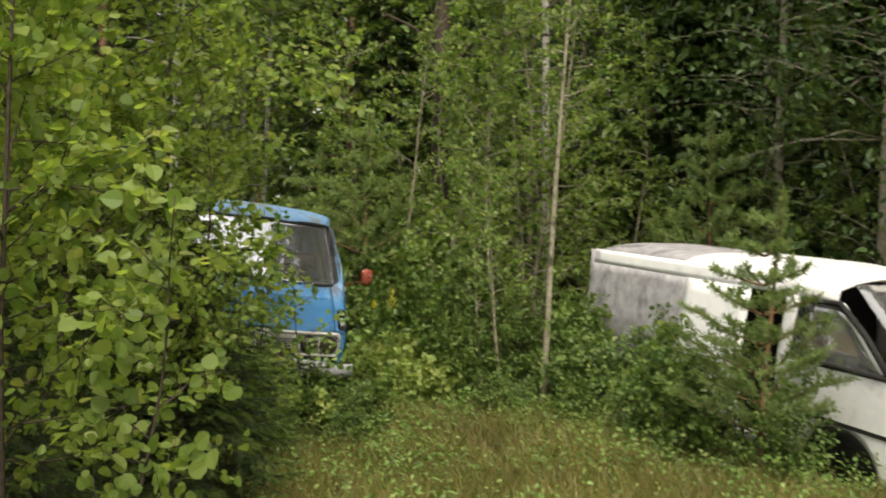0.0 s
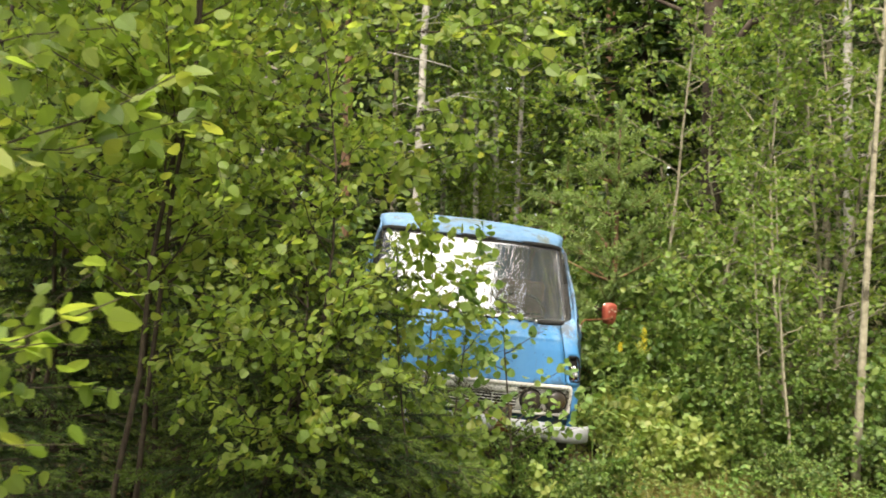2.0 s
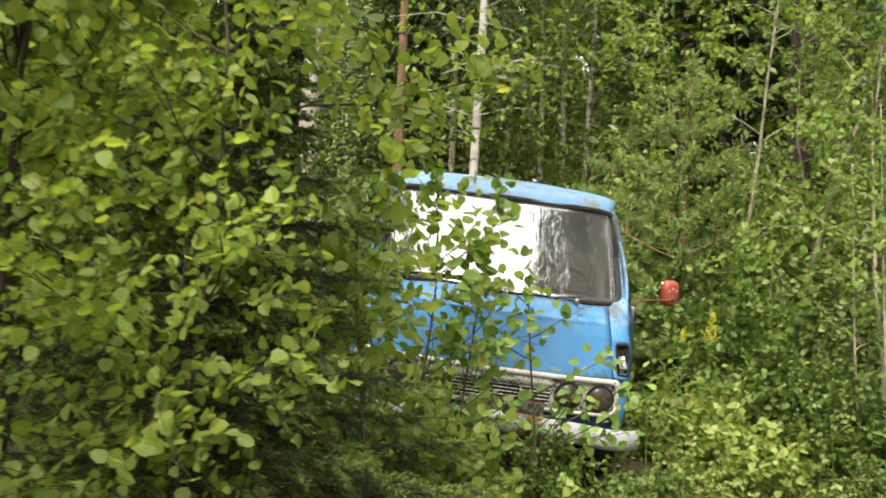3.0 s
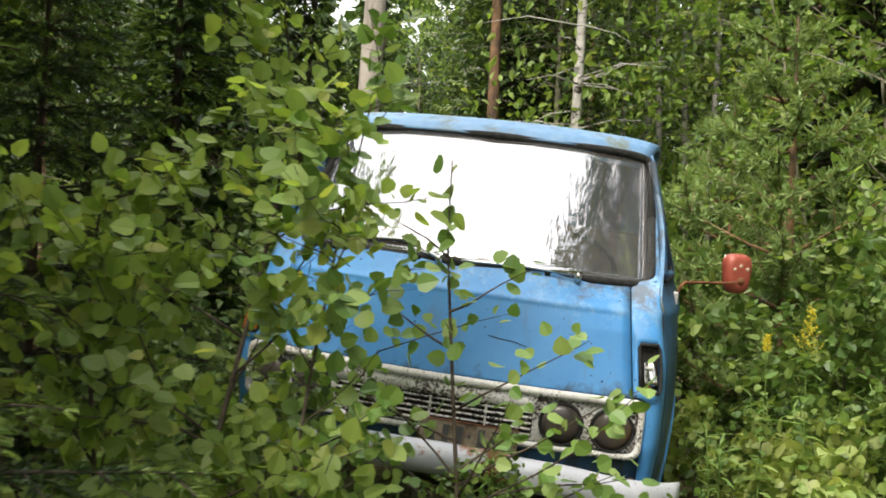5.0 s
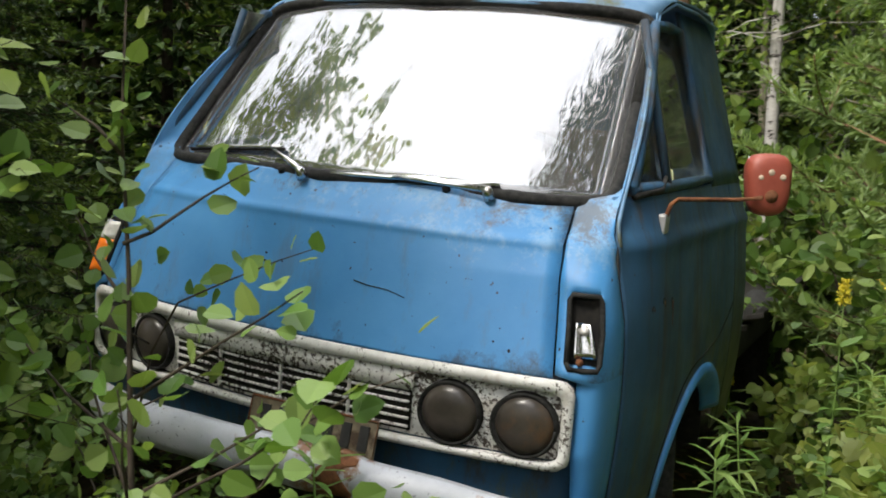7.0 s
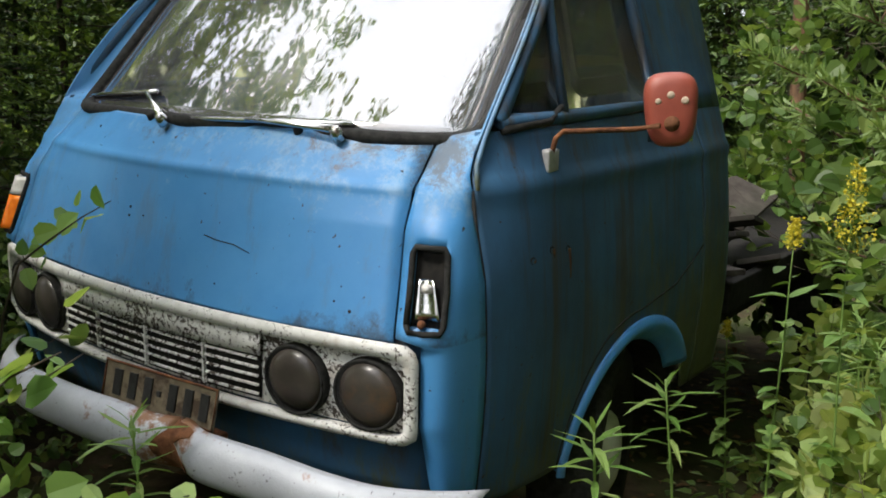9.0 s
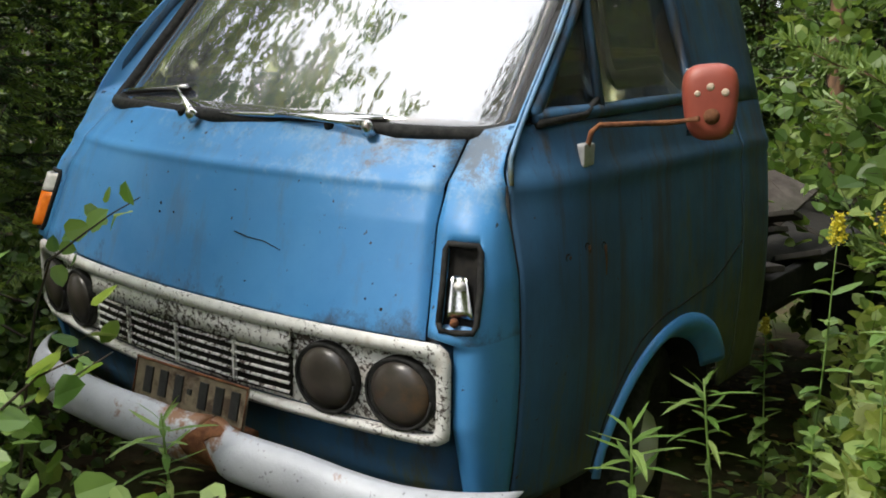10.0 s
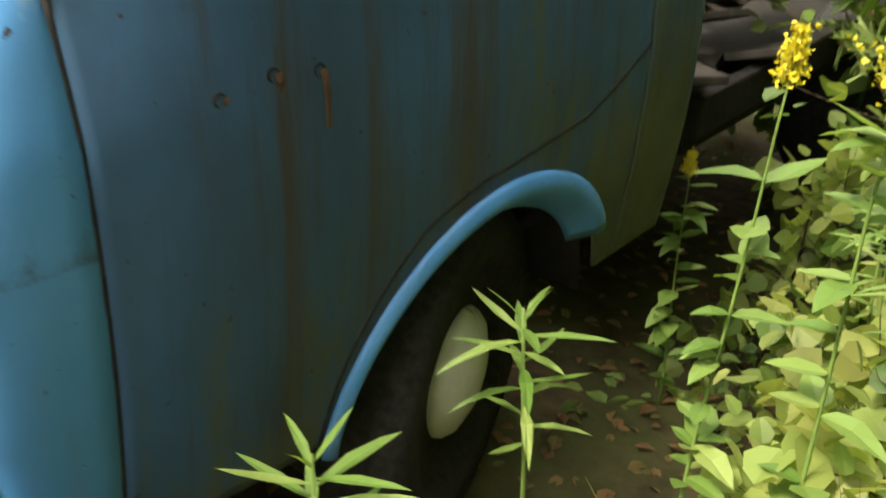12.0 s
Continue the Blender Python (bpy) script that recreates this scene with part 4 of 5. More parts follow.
def build_white_van():
    """Side plane x = 0 faces the clearing; nose at y = 0, tail at y = 4.15."""
    L, W, Hh = 4.15, 1.62, 1.66

    def top(v):
        if v < 0.95:
            return 0.86 + 0.10 * min(1, v / 0.30) + 0.66 * max(0, min(1, (v - 0.18) / 0.72)) ** 0.85
        return 1.60 + 0.06 * min(1, (v - 0.95) / 0.8)

    def inset(w):
        return 0.02 * max(0, 0.75 - w) + 0.16 * max(0, w - 0.98) ** 1.1

    def side(v0, v1, w0, w1, s, nv=10, nw=8):
        def f(a, b):
            v = v0 + (v1 - v0) * a
            lo, hi = (w0(v) if callable(w0) else w0), (w1(v) if callable(w1) else w1)
            w = lo + (hi - lo) * b
            round_ = 0.10 * max(0, (0.25 - v) / 0.25) ** 2
            x = inset(w) + round_
            return (x if s < 0 else W - x, v, w)
        return f, nv, nw
    arch_f = lambda c: (lambda v: max(0.30, 0.26 + math.sqrt(max(0, 0.34 ** 2 - (v - c) ** 2))) if abs(v - c) < 0.34 else 0.30)
    belt = 1.00
    for s in (-1, 1):
        f, a, b = side(0.0, 1.30, arch_f(0.80), lambda v: min(belt, top(v)), s)
        sheet("front_door" if s < 0 else "body_side", f, 40, 10, WHITE_VAN, white_van, 0.01)
        if s < 0:
            f, a, b = side(1.82, 2.62, 0.30, 1.45, s)
            sheet("sliding_door", f, 10, 10, WHITE_VAN, white_van, 0.02, "half-open white sliding door")
            f, a, b = side(2.63, 4.15, arch_f(3.2), 1.45, s)
            sheet("rear_side", f, 40, 14, GREY_VAN, white_van, 0.01, "scorched grey rear quarter")
            f, a, b = side(1.31, 1.42, 0.30, 1.45, s)
            sheet("door_post", f, 4, 10, WHITE_VAN, white_van, 0.02)
            f, a, b = side(1.42, 1.82, 0.25, 0.36, s)
            sheet("sill", f, 4, 2, WHITE_VAN, white_van, 0.02)
        else:
            f, a, b = side(1.31, 4.15, arch_f(3.2), 1.45, s)
            sheet("body_side", f, 40, 10, WHITE_VAN, white_van, 0.01)
        f, a, b = side(0.95, 4.15, 1.45, lambda v: top(v) - 0.07, s)
        sheet("roof_rail", f, 20, 3, WHITE_VAN, white_van, 0.01)
        X = (lambda w, o=0.0, s=s: inset(w) - o if s < 0 else W - inset(w) + o)
        ring = [(0.42, 1.01), (1.26, 1.00), (1.27, 1.20), (1.24, 1.43), (0.92, 1.44), (0.66, 1.25), (0.42, 1.01)]
        tube_part("window_frame", [(X(w, 0.004), v, w) for v, w in ring], 0.022, RUBBER if s < 0 else WHITE_VAN, white_van, "", 8)
        def pane(a, b, X=X):
            lo, hi = (0.42 + 0.84 * a, 1.01), (0.92 + 0.32 * a, 1.44)
            v, w = lo[0] + (hi[0] - lo[0]) * b, lo[1] + (hi[1] - lo[1]) * b
            return (X(w, -0.01), v, w)
        g = sheet("side_window", pane, 4, 4, WINDSCREEN, white_van, 0.004)
        g.visible_shadow = False
        for c in (0.80, 3.2):
            disc_part("wheel", (0.06 if s < 0 else W - 0.06, c, 0.26), (s, 0, 0), 0.29, [(0.6, -0.16), (0.95, -0.15), (1, -0.12), (1, -0.03), (0.92, 0), (0.7, 0), (0.3, -0.02)], RUBBER, white_van, "", 28)
        f2 = lambda a, b, X=X: (X(1.0 + 0.45 * b, -0.005), 0.40 + 0.50 * b + 0.075 * a * (1 - 0.3 * b), 1.0 + 0.45 * b)
        sheet("screen_pillar", f2, 3, 8, WHITE_VAN, white_van, 0.02)

    def roof(a, b):
        v = 0.93 + (L - 0.93) * b
        s = 2 * a - 1
        x = W / 2 + s * (W / 2 - inset(1.58) - 0.01)
        rib = 0.006 * (1 if int(v * 5.0) % 2 else 0) if v > 1.6 else 0
        return (x, v, top(v) - 0.075 * s ** 4 - 0.0 + rib - 0.05 * max(0, (v - 4.0) / 0.15) ** 2)
    sheet("roof", lambda a, b: roof(a, b * 0.55), 16, 50, WHITE_VAN, white_van, 0.008, "smooth white front roof")
    sheet("rear_roof", lambda a, b: roof(a, 0.552 + b * 0.448), 16, 50, GREY_VAN, white_van, 0.008, "ribbed roof, grey with grime")
    sheet("windscreen", lambda a, b: (0.10 + 1.42 * a + (0.10 - 0.20 * a) * b * 0.6, 0.24 + 0.66 * b - 0.10 * (1 - (2 * a - 1) ** 2), 0.98 + 0.60 * b), 12, 8, WINDSCREEN, white_van, 0.005).visible_shadow = False
    sheet("nose", lambda a, b: (0.05 + 1.52 * a, -0.10 * (1 - (2 * a - 1) ** 2) + 0.05 + 0.20 * b * b, 0.42 + 0.56 * b), 14, 8, WHITE_VAN, white_van, 0.01)
    bm = box(bmesh.new(), (W / 2, -0.04, 0.42), (1.66, 0.20, 0.17), 0.04)
    part("bumper", bm, RUBBER, white_van, "black plastic bumper")
    box_part("side_strip", (-0.004, 0.62, 0.62), (0.012, 1.2, 0.03), RUBBER, white_van, 0.003)
    box_part("floor", (W / 2, 2.2, 0.34), (1.5, 3.6, 0.05), BLACK, white_van)
    sheet("back_wall", lambda a, b: (0.04 + 1.54 * a, 4.15, 0.34 + 1.25 * b), 6, 6, GREY_VAN, white_van, 0.01)
    sheet("bulkhead", lambda a, b: (0.12 + 1.4 * a, 1.95, 0.36 + 1.2 * b), 4, 4, BLACK, white_van, 0.01)
    for s, x in ((-1, 0.36), (1, 1.26)):
        box_part("seat", (x, 1.05, 0.70), (0.5, 0.5, 0.16), VINYL, white_van, 0.04)
        box_part("seat_back", (x, 1.32, 1.02), (0.5, 0.12, 0.55), VINYL, white_van, 0.04)

    for ob in white_van.children:
        ob.data.transform(Matrix.Diagonal((1, VAN_LENGTH, 1, 1)))


build_white_van()


# ---- trees, bushes and herbs ----
def bent_line(rng, start, way, length, n, wander, lift=0.0):
    pts = [np.array(start, float)]
    d = unit(np.array(way, float))
    for _ in range(n):
        d = unit(d + rng.normal(0, wander, 3) + np.array([0, 0, lift]))
        pts.append(pts[-1] + d * length / n)
    return np.array(pts)


def leaves_on(rng, lines, per_m, size, spread, shape, flat=0.6, droop=0.15, fine=False):
    """Leaves set along twig lines, hanging a little outwards."""
    pos, way = [], []
    for ln in lines:
        seg = np.linalg.norm(np.diff(ln, axis=0), axis=1).sum()
        k = max(2, int(seg * per_m * rng.uniform(0.7, 1.3)))
        t = rng.uniform(0.12, 1.0, k) * (len(ln) - 1)
        i = np.minimum(t.astype(int), len(ln) - 2)
        f = (t - i)[:, None]
        p = ln[i] * (1 - f) + ln[i + 1] * f
        d = unit(ln[i + 1] - ln[i])
        pos.append(p + rng.normal(0, spread, (k, 3)))
        way.append(unit(d * 0.6 + rng.normal(0, 0.7, (k, 3)) - np.array([0, 0, 0.25])))
    pos, way = np.concatenate(pos), np.concatenate(way)
    up = unit(rng.normal(0, 1 - flat, (len(pos), 3)) + np.array([0, -0.25, 0.8]) + rng.uniform(0, 1, (len(pos), 1)) * np.array([0, -0.55, -0.35]))
    return (fine_leaf_arrays if fine else leaf_arrays)(pos, way, up, size * rng.uniform(0.6, 1.25, len(pos)), shape, droop=droop)


def broadleaf(name, seed, height, spread, low, limbs, twigs, per_m, leaf, leaf_mat, bark, label, category, trunk_r=None, stems=1, shape="aspen", lean=(0, 0), wander=0.06, group="", fine=False):
    """A broad-leaved tree, sapling or bush: stems, limbs, twigs and single leaves."""
    rng = np.random.default_rng(seed)
    ob = empty(name, Matrix(), label, category, group)
    tubes, lines = [], []
    tr = trunk_r or height * 0.011
    for s in range(stems):
        h = height * (1 if s == 0 else rng.uniform(0.6, 1.0))
        off = rng.normal(0, 0.10 * (stems > 1), 2)
        way = np.array([lean[0] + off[0] * 1.4, lean[1] + off[1] * 1.4, 1])
        main = bent_line(rng, (off[0], off[1], -0.06), way, h, 10, wander, 0.02)
        tubes.append((main, np.linspace(tr, tr * 0.18, 11)))
        lines.append(main[7:])
        for k in range(limbs):
            f = low + (0.98 - low) * (k + rng.uniform(0, 1)) / limbs
            i = min(int(f * 10), 9)
            p = main[i] + (main[i + 1] - main[i]) * (f * 10 - i)
            a = rng.uniform(0, 2 * math.pi)
            reach = spread * (1.15 - 0.75 * f) * rng.uniform(0.6, 1.25)
            limb = bent_line(rng, p, (math.cos(a), math.sin(a), rng.uniform(0.2, 0.9)), reach, 5, 0.16, 0.02)
            tubes.append((limb, np.linspace(tr * 0.42 * (1.1 - f * 0.6), tr * 0.08, 6)))
            lines.append(limb[1:])
            for _ in range(twigs):
                j = rng.integers(1, 5)
                b = rng.normal(0, 1, 3)
                b[2] *= 0.5
                tw = bent_line(rng, limb[j], unit(b) + unit(limb[j] - limb[j - 1]) * 0.7, reach * rng.uniform(0.25, 0.55), 3, 0.2)
                tubes.append((tw, np.linspace(tr * 0.13, tr * 0.05, 4)))
                lines.append(tw)
    mesh_object("trunk", *tube_arrays(tubes, 5), bark, ob)
    quad_mesh("crown", *leaves_on(rng, lines, per_m, leaf, leaf * 0.5, shape, fine=fine), leaf_mat, ob)
    return ob


def spruce(name, seed, height, radius, low, whorls, arms, near, label, group=""):
    """A spruce: whorled drooping boughs, flat sprays of needles."""
    rng = np.random.default_rng(seed)
    ob = empty(name, Matrix(), label, "tree", group)
    tubes = [(bent_line(rng, (0, 0, -0.05), (0, 0, 1), height, 8, 0.01), np.linspace(height * 0.013, 0.006, 9))]
    P, Wy, U, S, tipm = [], [], [], [], []
    for k in range(whorls):
        f = low + (1 - low) * (k + 0.5) / whorls
        z = height * f
        reach = radius * (1 - f) ** 0.8 + 0.06 * radius
        for a in rng.uniform(0, 2 * math.pi) + np.arange(arms) * 2 * math.pi / arms + rng.normal(0, 0.15, arms):
            r = reach * rng.uniform(0.75, 1.15)
            d = np.array([math.cos(a), math.sin(a), 0])
            n = 6
            t = np.linspace(0, 1, n)[:, None]
            sag = (0.16 * t - 0.24 * t * t + 0.10 * t ** 3) if near else (-0.34 * t + 0.22 * t * t) * (1.1 - f)
            ln = np.array([0, 0, z]) + d * t * r + np.array([0, 0, 1]) * r * sag
            tubes.append((ln, np.linspace(0.003 + (0.004 if near else 0.014) * r, 0.0015, n)))
            if near:
                # needles along the bough itself
                m = int(r / 0.0022)
                g = rng.uniform(0.25, 1.0, m)
                c = np.column_stack([np.interp(g, np.linspace(0, 1, n), ln[:, q]) for q in range(3)])
                P.append(c)
                Wy.append(unit(d * 0.8 + rng.normal(0, 0.5, (m, 3)) + np.array([0, 0, 0.1])))
                U.append(rng.normal(0, 0.5, (m, 3)) + [0, 0, 1.0])
                S.append(0.021 * rng.uniform(0.75, 1.2, m))
                tipm.append(g > 0.8)
            sprays = max(3, int(r / (0.105 if near else 0.35)))
            for q in range(sprays):
                g = 0.12 + 0.88 * q / sprays
                b = ln[0] + (ln[-1] - ln[0]) * g
                b[2] = np.interp(g, np.linspace(0, 1, n), ln[:, 2])
                for sgn in (-1, 1):
                    sd = unit(d * 0.75 + sgn * np.array([-d[1], d[0], 0]) + rng.normal(0, 0.12, 3) - np.array([0, 0, 0.36 * near]))
                    tl = r * 0.42 * (1.05 - g) + 0.05
                    m = max(8, int(tl / 0.0024)) if near else max(3, int(tl / 0.06))
                    u = np.linspace(0.05, 1, m)[:, None]
                    c = b + sd * u * tl + np.array([0, 0, -0.12]) * (u * tl) ** 1.3
                    if near:
                        tubes.append((np.array([b, b + sd * tl * 0.5, c[-1]]), [0.002, 0.0015, 0.001]))
                        side = unit(np.cross(sd, [0, 0, 1]))
                        over = np.cross(side, sd)
                        round_ = rng.uniform(-0.9, math.pi + 0.9, (m, 1))
                        w = unit(sd * 0.75 + side * np.cos(round_) * 0.8 + over * np.sin(round_) * 0.6 + rng.normal(0, 0.12, (m, 3)))
                        s = np.full(m, 0.021) * rng.uniform(0.75, 1.2, m)
                    else:
                        w = unit(sd + rng.normal(0, 0.45, (m, 3)))
                        s = np.full(m, 0.17) * rng.uniform(0.6, 1.2, m)
                    P.append(c)
                    Wy.append(w)
                    U.append(np.tile([0, 0, 1.0], (m, 1)) + rng.normal(0, 0.35, (m, 3)))
                    S.append(s)
                    tipm.append(u[:, 0] > (0.62 if g < 0.72 else 0.2))
    mesh_object("trunk", *tube_arrays(tubes, 5), SPRUCE_BARK, ob)
    P, Wy, U, S, tipm = (np.concatenate(x) for x in (P, Wy, U, S, tipm))
    shape = "spruce" if near else "ovate"
    for nm, mask, mt in (("foliage", ~tipm, NEEDLE), ("fresh_growth", tipm, TIP)):
        if mask.any():
            tagged(quad_mesh(nm, *leaf_arrays(P[mask], Wy[mask], U[mask], S[mask], shape), mt, ob), kind="stuff")
    return ob


def young_pine(name, seed, height, radius, label, group=""):
    """A young pine: yearly whorls of rising boughs with needle brushes."""
    rng = np.random.default_rng(seed)
    ob = empty(name, Matrix(), label, "tree", group)
    tubes = [(bent_line(rng, (0, 0, -0.05), (0, 0, 1), height, 8, 0.015), np.linspace(height * 0.014, 0.006, 9))]
    P, Wy = [], []

    def brush(ln, dens):
        seg = np.linalg.norm(ln[-1] - ln[0])
        m = int(seg * dens)
        t = rng.uniform(0.25, 1, m)[:, None]
        i = np.minimum((t[:, 0] * (len(ln) - 1)).astype(int), len(ln) - 2)
        fr = t * (len(ln) - 1) - i[:, None]
        P.append(ln[i] * (1 - fr) + ln[i + 1] * fr)
        Wy.append(unit(unit(ln[-1] - ln[0]) * 0.7 + rng.normal(0, 0.75, (m, 3))))
    for k in range(8):
        f = 0.16 + 0.80 * k / 8
        z = height * f
        for a in rng.uniform(0, 6) + np.arange(5) * 1.2566 + rng.normal(0, 0.2, 5):
            r = radius * (1.05 - f) * rng.uniform(0.75, 1.2)
            ln = bent_line(rng, (0, 0, z), (math.cos(a), math.sin(a), 0.35), r, 4, 0.06, 0.05)
            tubes.append((ln, np.linspace(0.010, 0.003, 5)))
            brush(ln, 210)
            for _ in range(4):
                j = rng.integers(1, 4)
                tw = bent_line(rng, ln[j], (math.cos(a) + rng.normal(0, .7), math.sin(a) + rng.normal(0, .7), 0.4), r * 0.42, 3, 0.08, 0.06)
                tubes.append((tw, [0.004, 0.003, 0.003, 0.002]))
                brush(tw, 230)
    brush(tubes[0][0][5:], 400)
    mesh_object("trunk", *tube_arrays(tubes, 5), PINE_BARK, ob)
    P, Wy = np.concatenate(P), np.concatenate(Wy)
    quad_mesh("needles", *leaf_arrays(P, Wy, rng.normal(0, 1, P.shape), 0.062 * rng.uniform(0.7, 1.2, len(P)), "needle"), PINE_NEEDLE, ob)
    return ob


def tall_tree(name, seed, height, crown_low, radius, clumps, per, leaf, leaf_mat, bark, label, conical, trunk_r, group):
    """A forest tree seen from afar: tall trunk, limbs, crown of leaf clusters with gaps."""
    rng = np.random.default_rng(seed)
    ob = empty(name, Matrix(), label, "tree", group)
    main = bent_line(rng, (0, 0, -0.3), (0, 0, 1), height, 8, 0.012)
    tubes = [(main, np.linspace(trunk_r, trunk_r * 0.25, 9))]
    P = []
    for _ in range(clumps):
        f = crown_low + (1 - crown_low) * rng.uniform(0, 1) ** (1.2 if conical else 0.9)
        p = main[0] + (main[-1] - main[0]) * f
        a = rng.uniform(0, 2 * math.pi)
        g = (1 - f) / (1 - crown_low) if conical else math.sin(math.pi * min(0.97, 0.12 + 0.85 * (f - crown_low) / (1 - crown_low)))
        r = radius * g * rng.uniform(0.35, 1.05) + 0.2
        e = p + np.array([math.cos(a) * r, math.sin(a) * r, r * rng.uniform(-0.3, 0.45)])
        tubes.append((np.array([p, (p + e) / 2 + [0, 0, 0.08 * r], e]), [trunk_r * 0.12, trunk_r * 0.08, trunk_r * 0.03]))
        P.append(e + rng.normal(0, 1, (per, 3)) * np.array([0.42, 0.42, 0.26]) * (0.5 + 0.25 * radius))
    mesh_object("trunk", *tube_arrays(tubes, 6), bark, ob)
    P = np.concatenate(P)
    quad_mesh("crown", *leaf_arrays(P, rng.normal(0, 1, P.shape) - [0, 0, 0.4], rng.normal(0, 0.5, P.shape) + [0, -0.2, 0.8], leaf * rng.uniform(0.6, 1.3, len(P)), "ovate"), leaf_mat, ob)
    return ob


def stand(ob, x, y, turn=0.0, size=1.0, lift=0.0, first=False, tilt=(0, 0)):
    m = Matrix.Translation((x, y, ground_height(x, y) + lift)) @ Euler((tilt[0], tilt[1], turn)).to_matrix().to_4x4() @ Matrix.Scale(size, 4)
    if first:
        ob.matrix_world = m
        return ob
    return copy_thing(ob, m)


def set_out(protos, rows, seed):
    """Stand a row of tree kinds at (x, y, size); each kind's first use moves the original."""
    rng = random.Random(seed)
    used = set()
    for k, row in enumerate(rows):
        x, y, size = row[:3]
        p = protos[row[3] if len(row) > 3 else k % len(protos)]
        stand(p, x, y, rng.uniform(0, 6.28), size, first=p not in used)
        used.add(p)
    return protos


# leafy saplings that hide the cab's far side, between the track and the van
near_aspens = [broadleaf("aspen", 11 + k, 4.6, 1.25, 0.36, 26, 6, 36, 0.053, ASPEN_NEAR, DARK_BARK, "dense young aspen thicket with yellow-green leaves", "tree", 0.016, 2, group="roadside aspens", fine=True) for k in range(3)]
set_out(near_aspens, [(-1.02, 1.75, 0.76, 0), (-1.55, 3.7, 0.9, 1), (-0.82, 3.6, 0.82, 0), (-2.1, 3.3, 1.1, 2), (-2.0, 4.9, 1.0, 0), (-2.3, 4.4, 1.15, 1), (-2.0, 5.7, 1.1, 2), (-3.3, 4.0, 1.2, 0),
                      (-3.1, 5.9, 1.2, 1), (-2.6, 2.6, 1.1, 2), (-2.6, 1.2, 0.9, 1), (-4.3, 5.4, 1.25, 2), (-3.7, 2.9, 1.2, 1)], 5)

front_sapling = broadleaf("aspen_sapling", 31, 1.85, 0.42, 0.10, 16, 4, 40, 0.050, ASPEN_NEAR, DARK_BARK, "young aspen sapling with large pale heart-shaped leaves", "sapling", 0.010, fine=True)
stand(front_sapling, -0.58, 1.30, 0.4, first=True)
side_bush = broadleaf("aspen_bush", 33, 2.35, 0.72, 0.06, 22, 5, 34, 0.060, ASPEN_NEAR, DARK_BARK, "leafy aspen bush reaching across the van's corner", "bush", 0.013, 2, fine=True)
stand(side_bush, -0.66, 5.38, 1.2, 0.86, first=True)
slim_sapling = broadleaf("aspen_sapling", 35, 1.75, 0.50, 0.62, 12, 4, 36, 0.056, ASPEN_NEAR, DARK_BARK, "slim aspen sapling with leaves only at its top", "sapling", 0.009, fine=True)
stand(slim_sapling, -0.34, 4.40, 2.0, first=True)

small_spruces = [spruce("spruce", 51 + k, 1.75, 0.85, 0.10, 13, 6, True, "small dark spruce with bright green bough tips", "young spruces") for k in range(2)]
set_out(small_spruces, [(-0.84, 4.40, 1.28, 0), (-0.66, 3.75, 1.0, 1), (-1.35, 2.9, 0.85, 1), (-1.85, 4.15, 1.1, 1), (-2.2, 6.6, 1.1, 0)], 9)

# the thin sapling in front of the nose
def nose_sapling():
    rng = np.random.default_rng(77)
    ob = empty("birch_sapling", Matrix.Translation((-0.05, 5.98, ground_height(-0.05, 5.98))), "thin birch sapling with few rounded green leaves", "sapling")
    main = np.array([(0.04, 0.0, -0.03), (0.03, 0.0, 0.35), (0.0, 0.0, 0.70), (-0.03, 0.01, 1.00), (-0.045, 0.0, 1.25), (-0.04, 0.0, 1.47)])
    tubes = [(main, [0.008, 0.007, 0.006, 0.0045, 0.003, 0.002])]
    lines = [main[2:]]
    for z, a, r, up in ((0.45, 2.7, 0.45, 0.5), (0.52, 0.2, 0.50, 0.45), (0.62, 1.2, 0.4, 0.5), (0.70, 3.3, 0.55, 0.45), (0.78, 0.1, 0.42, 0.6), (0.55, 5.2, 0.4, 0.5),
                         (0.95, 3.0, 0.32, 0.6), (1.05, 0.4, 0.28, 0.5), (1.2, 3.6, 0.2, 0.7), (0.35, 4.2, 0.45, 0.4), (0.42, 0.9, 0.55, 0.35), (0.5, 0.0, 0.62, 0.55), (0.48, 3.1, 0.6, 0.5), (0.58, 0.35, 0.6, 0.6), (0.6, 2.9, 0.5, 0.75)):
        p = np.array([np.interp(z, main[:, 2], main[:, 0]), 0, z])
        ln = bent_line(rng, p, (math.cos(a), math.sin(a) * 0.7 + 0.15, up), r, 5, 0.08)
        tubes.append((ln, np.linspace(0.004, 0.0012, 6)))
        lines.append(ln[1:])
    mesh_object("stem", *tube_arrays(tubes[:1], 6), DARK_BARK, ob)
    for tube in tubes[1:]:
        mesh_object("branch", *tube_arrays([tube], 6), DARK_BARK, ob)
    quad_mesh("leaves", *leaves_on(rng, lines, 38, 0.048, 0.03, "aspen", 0.5, fine=True), HERB, ob)


nose_sapling()


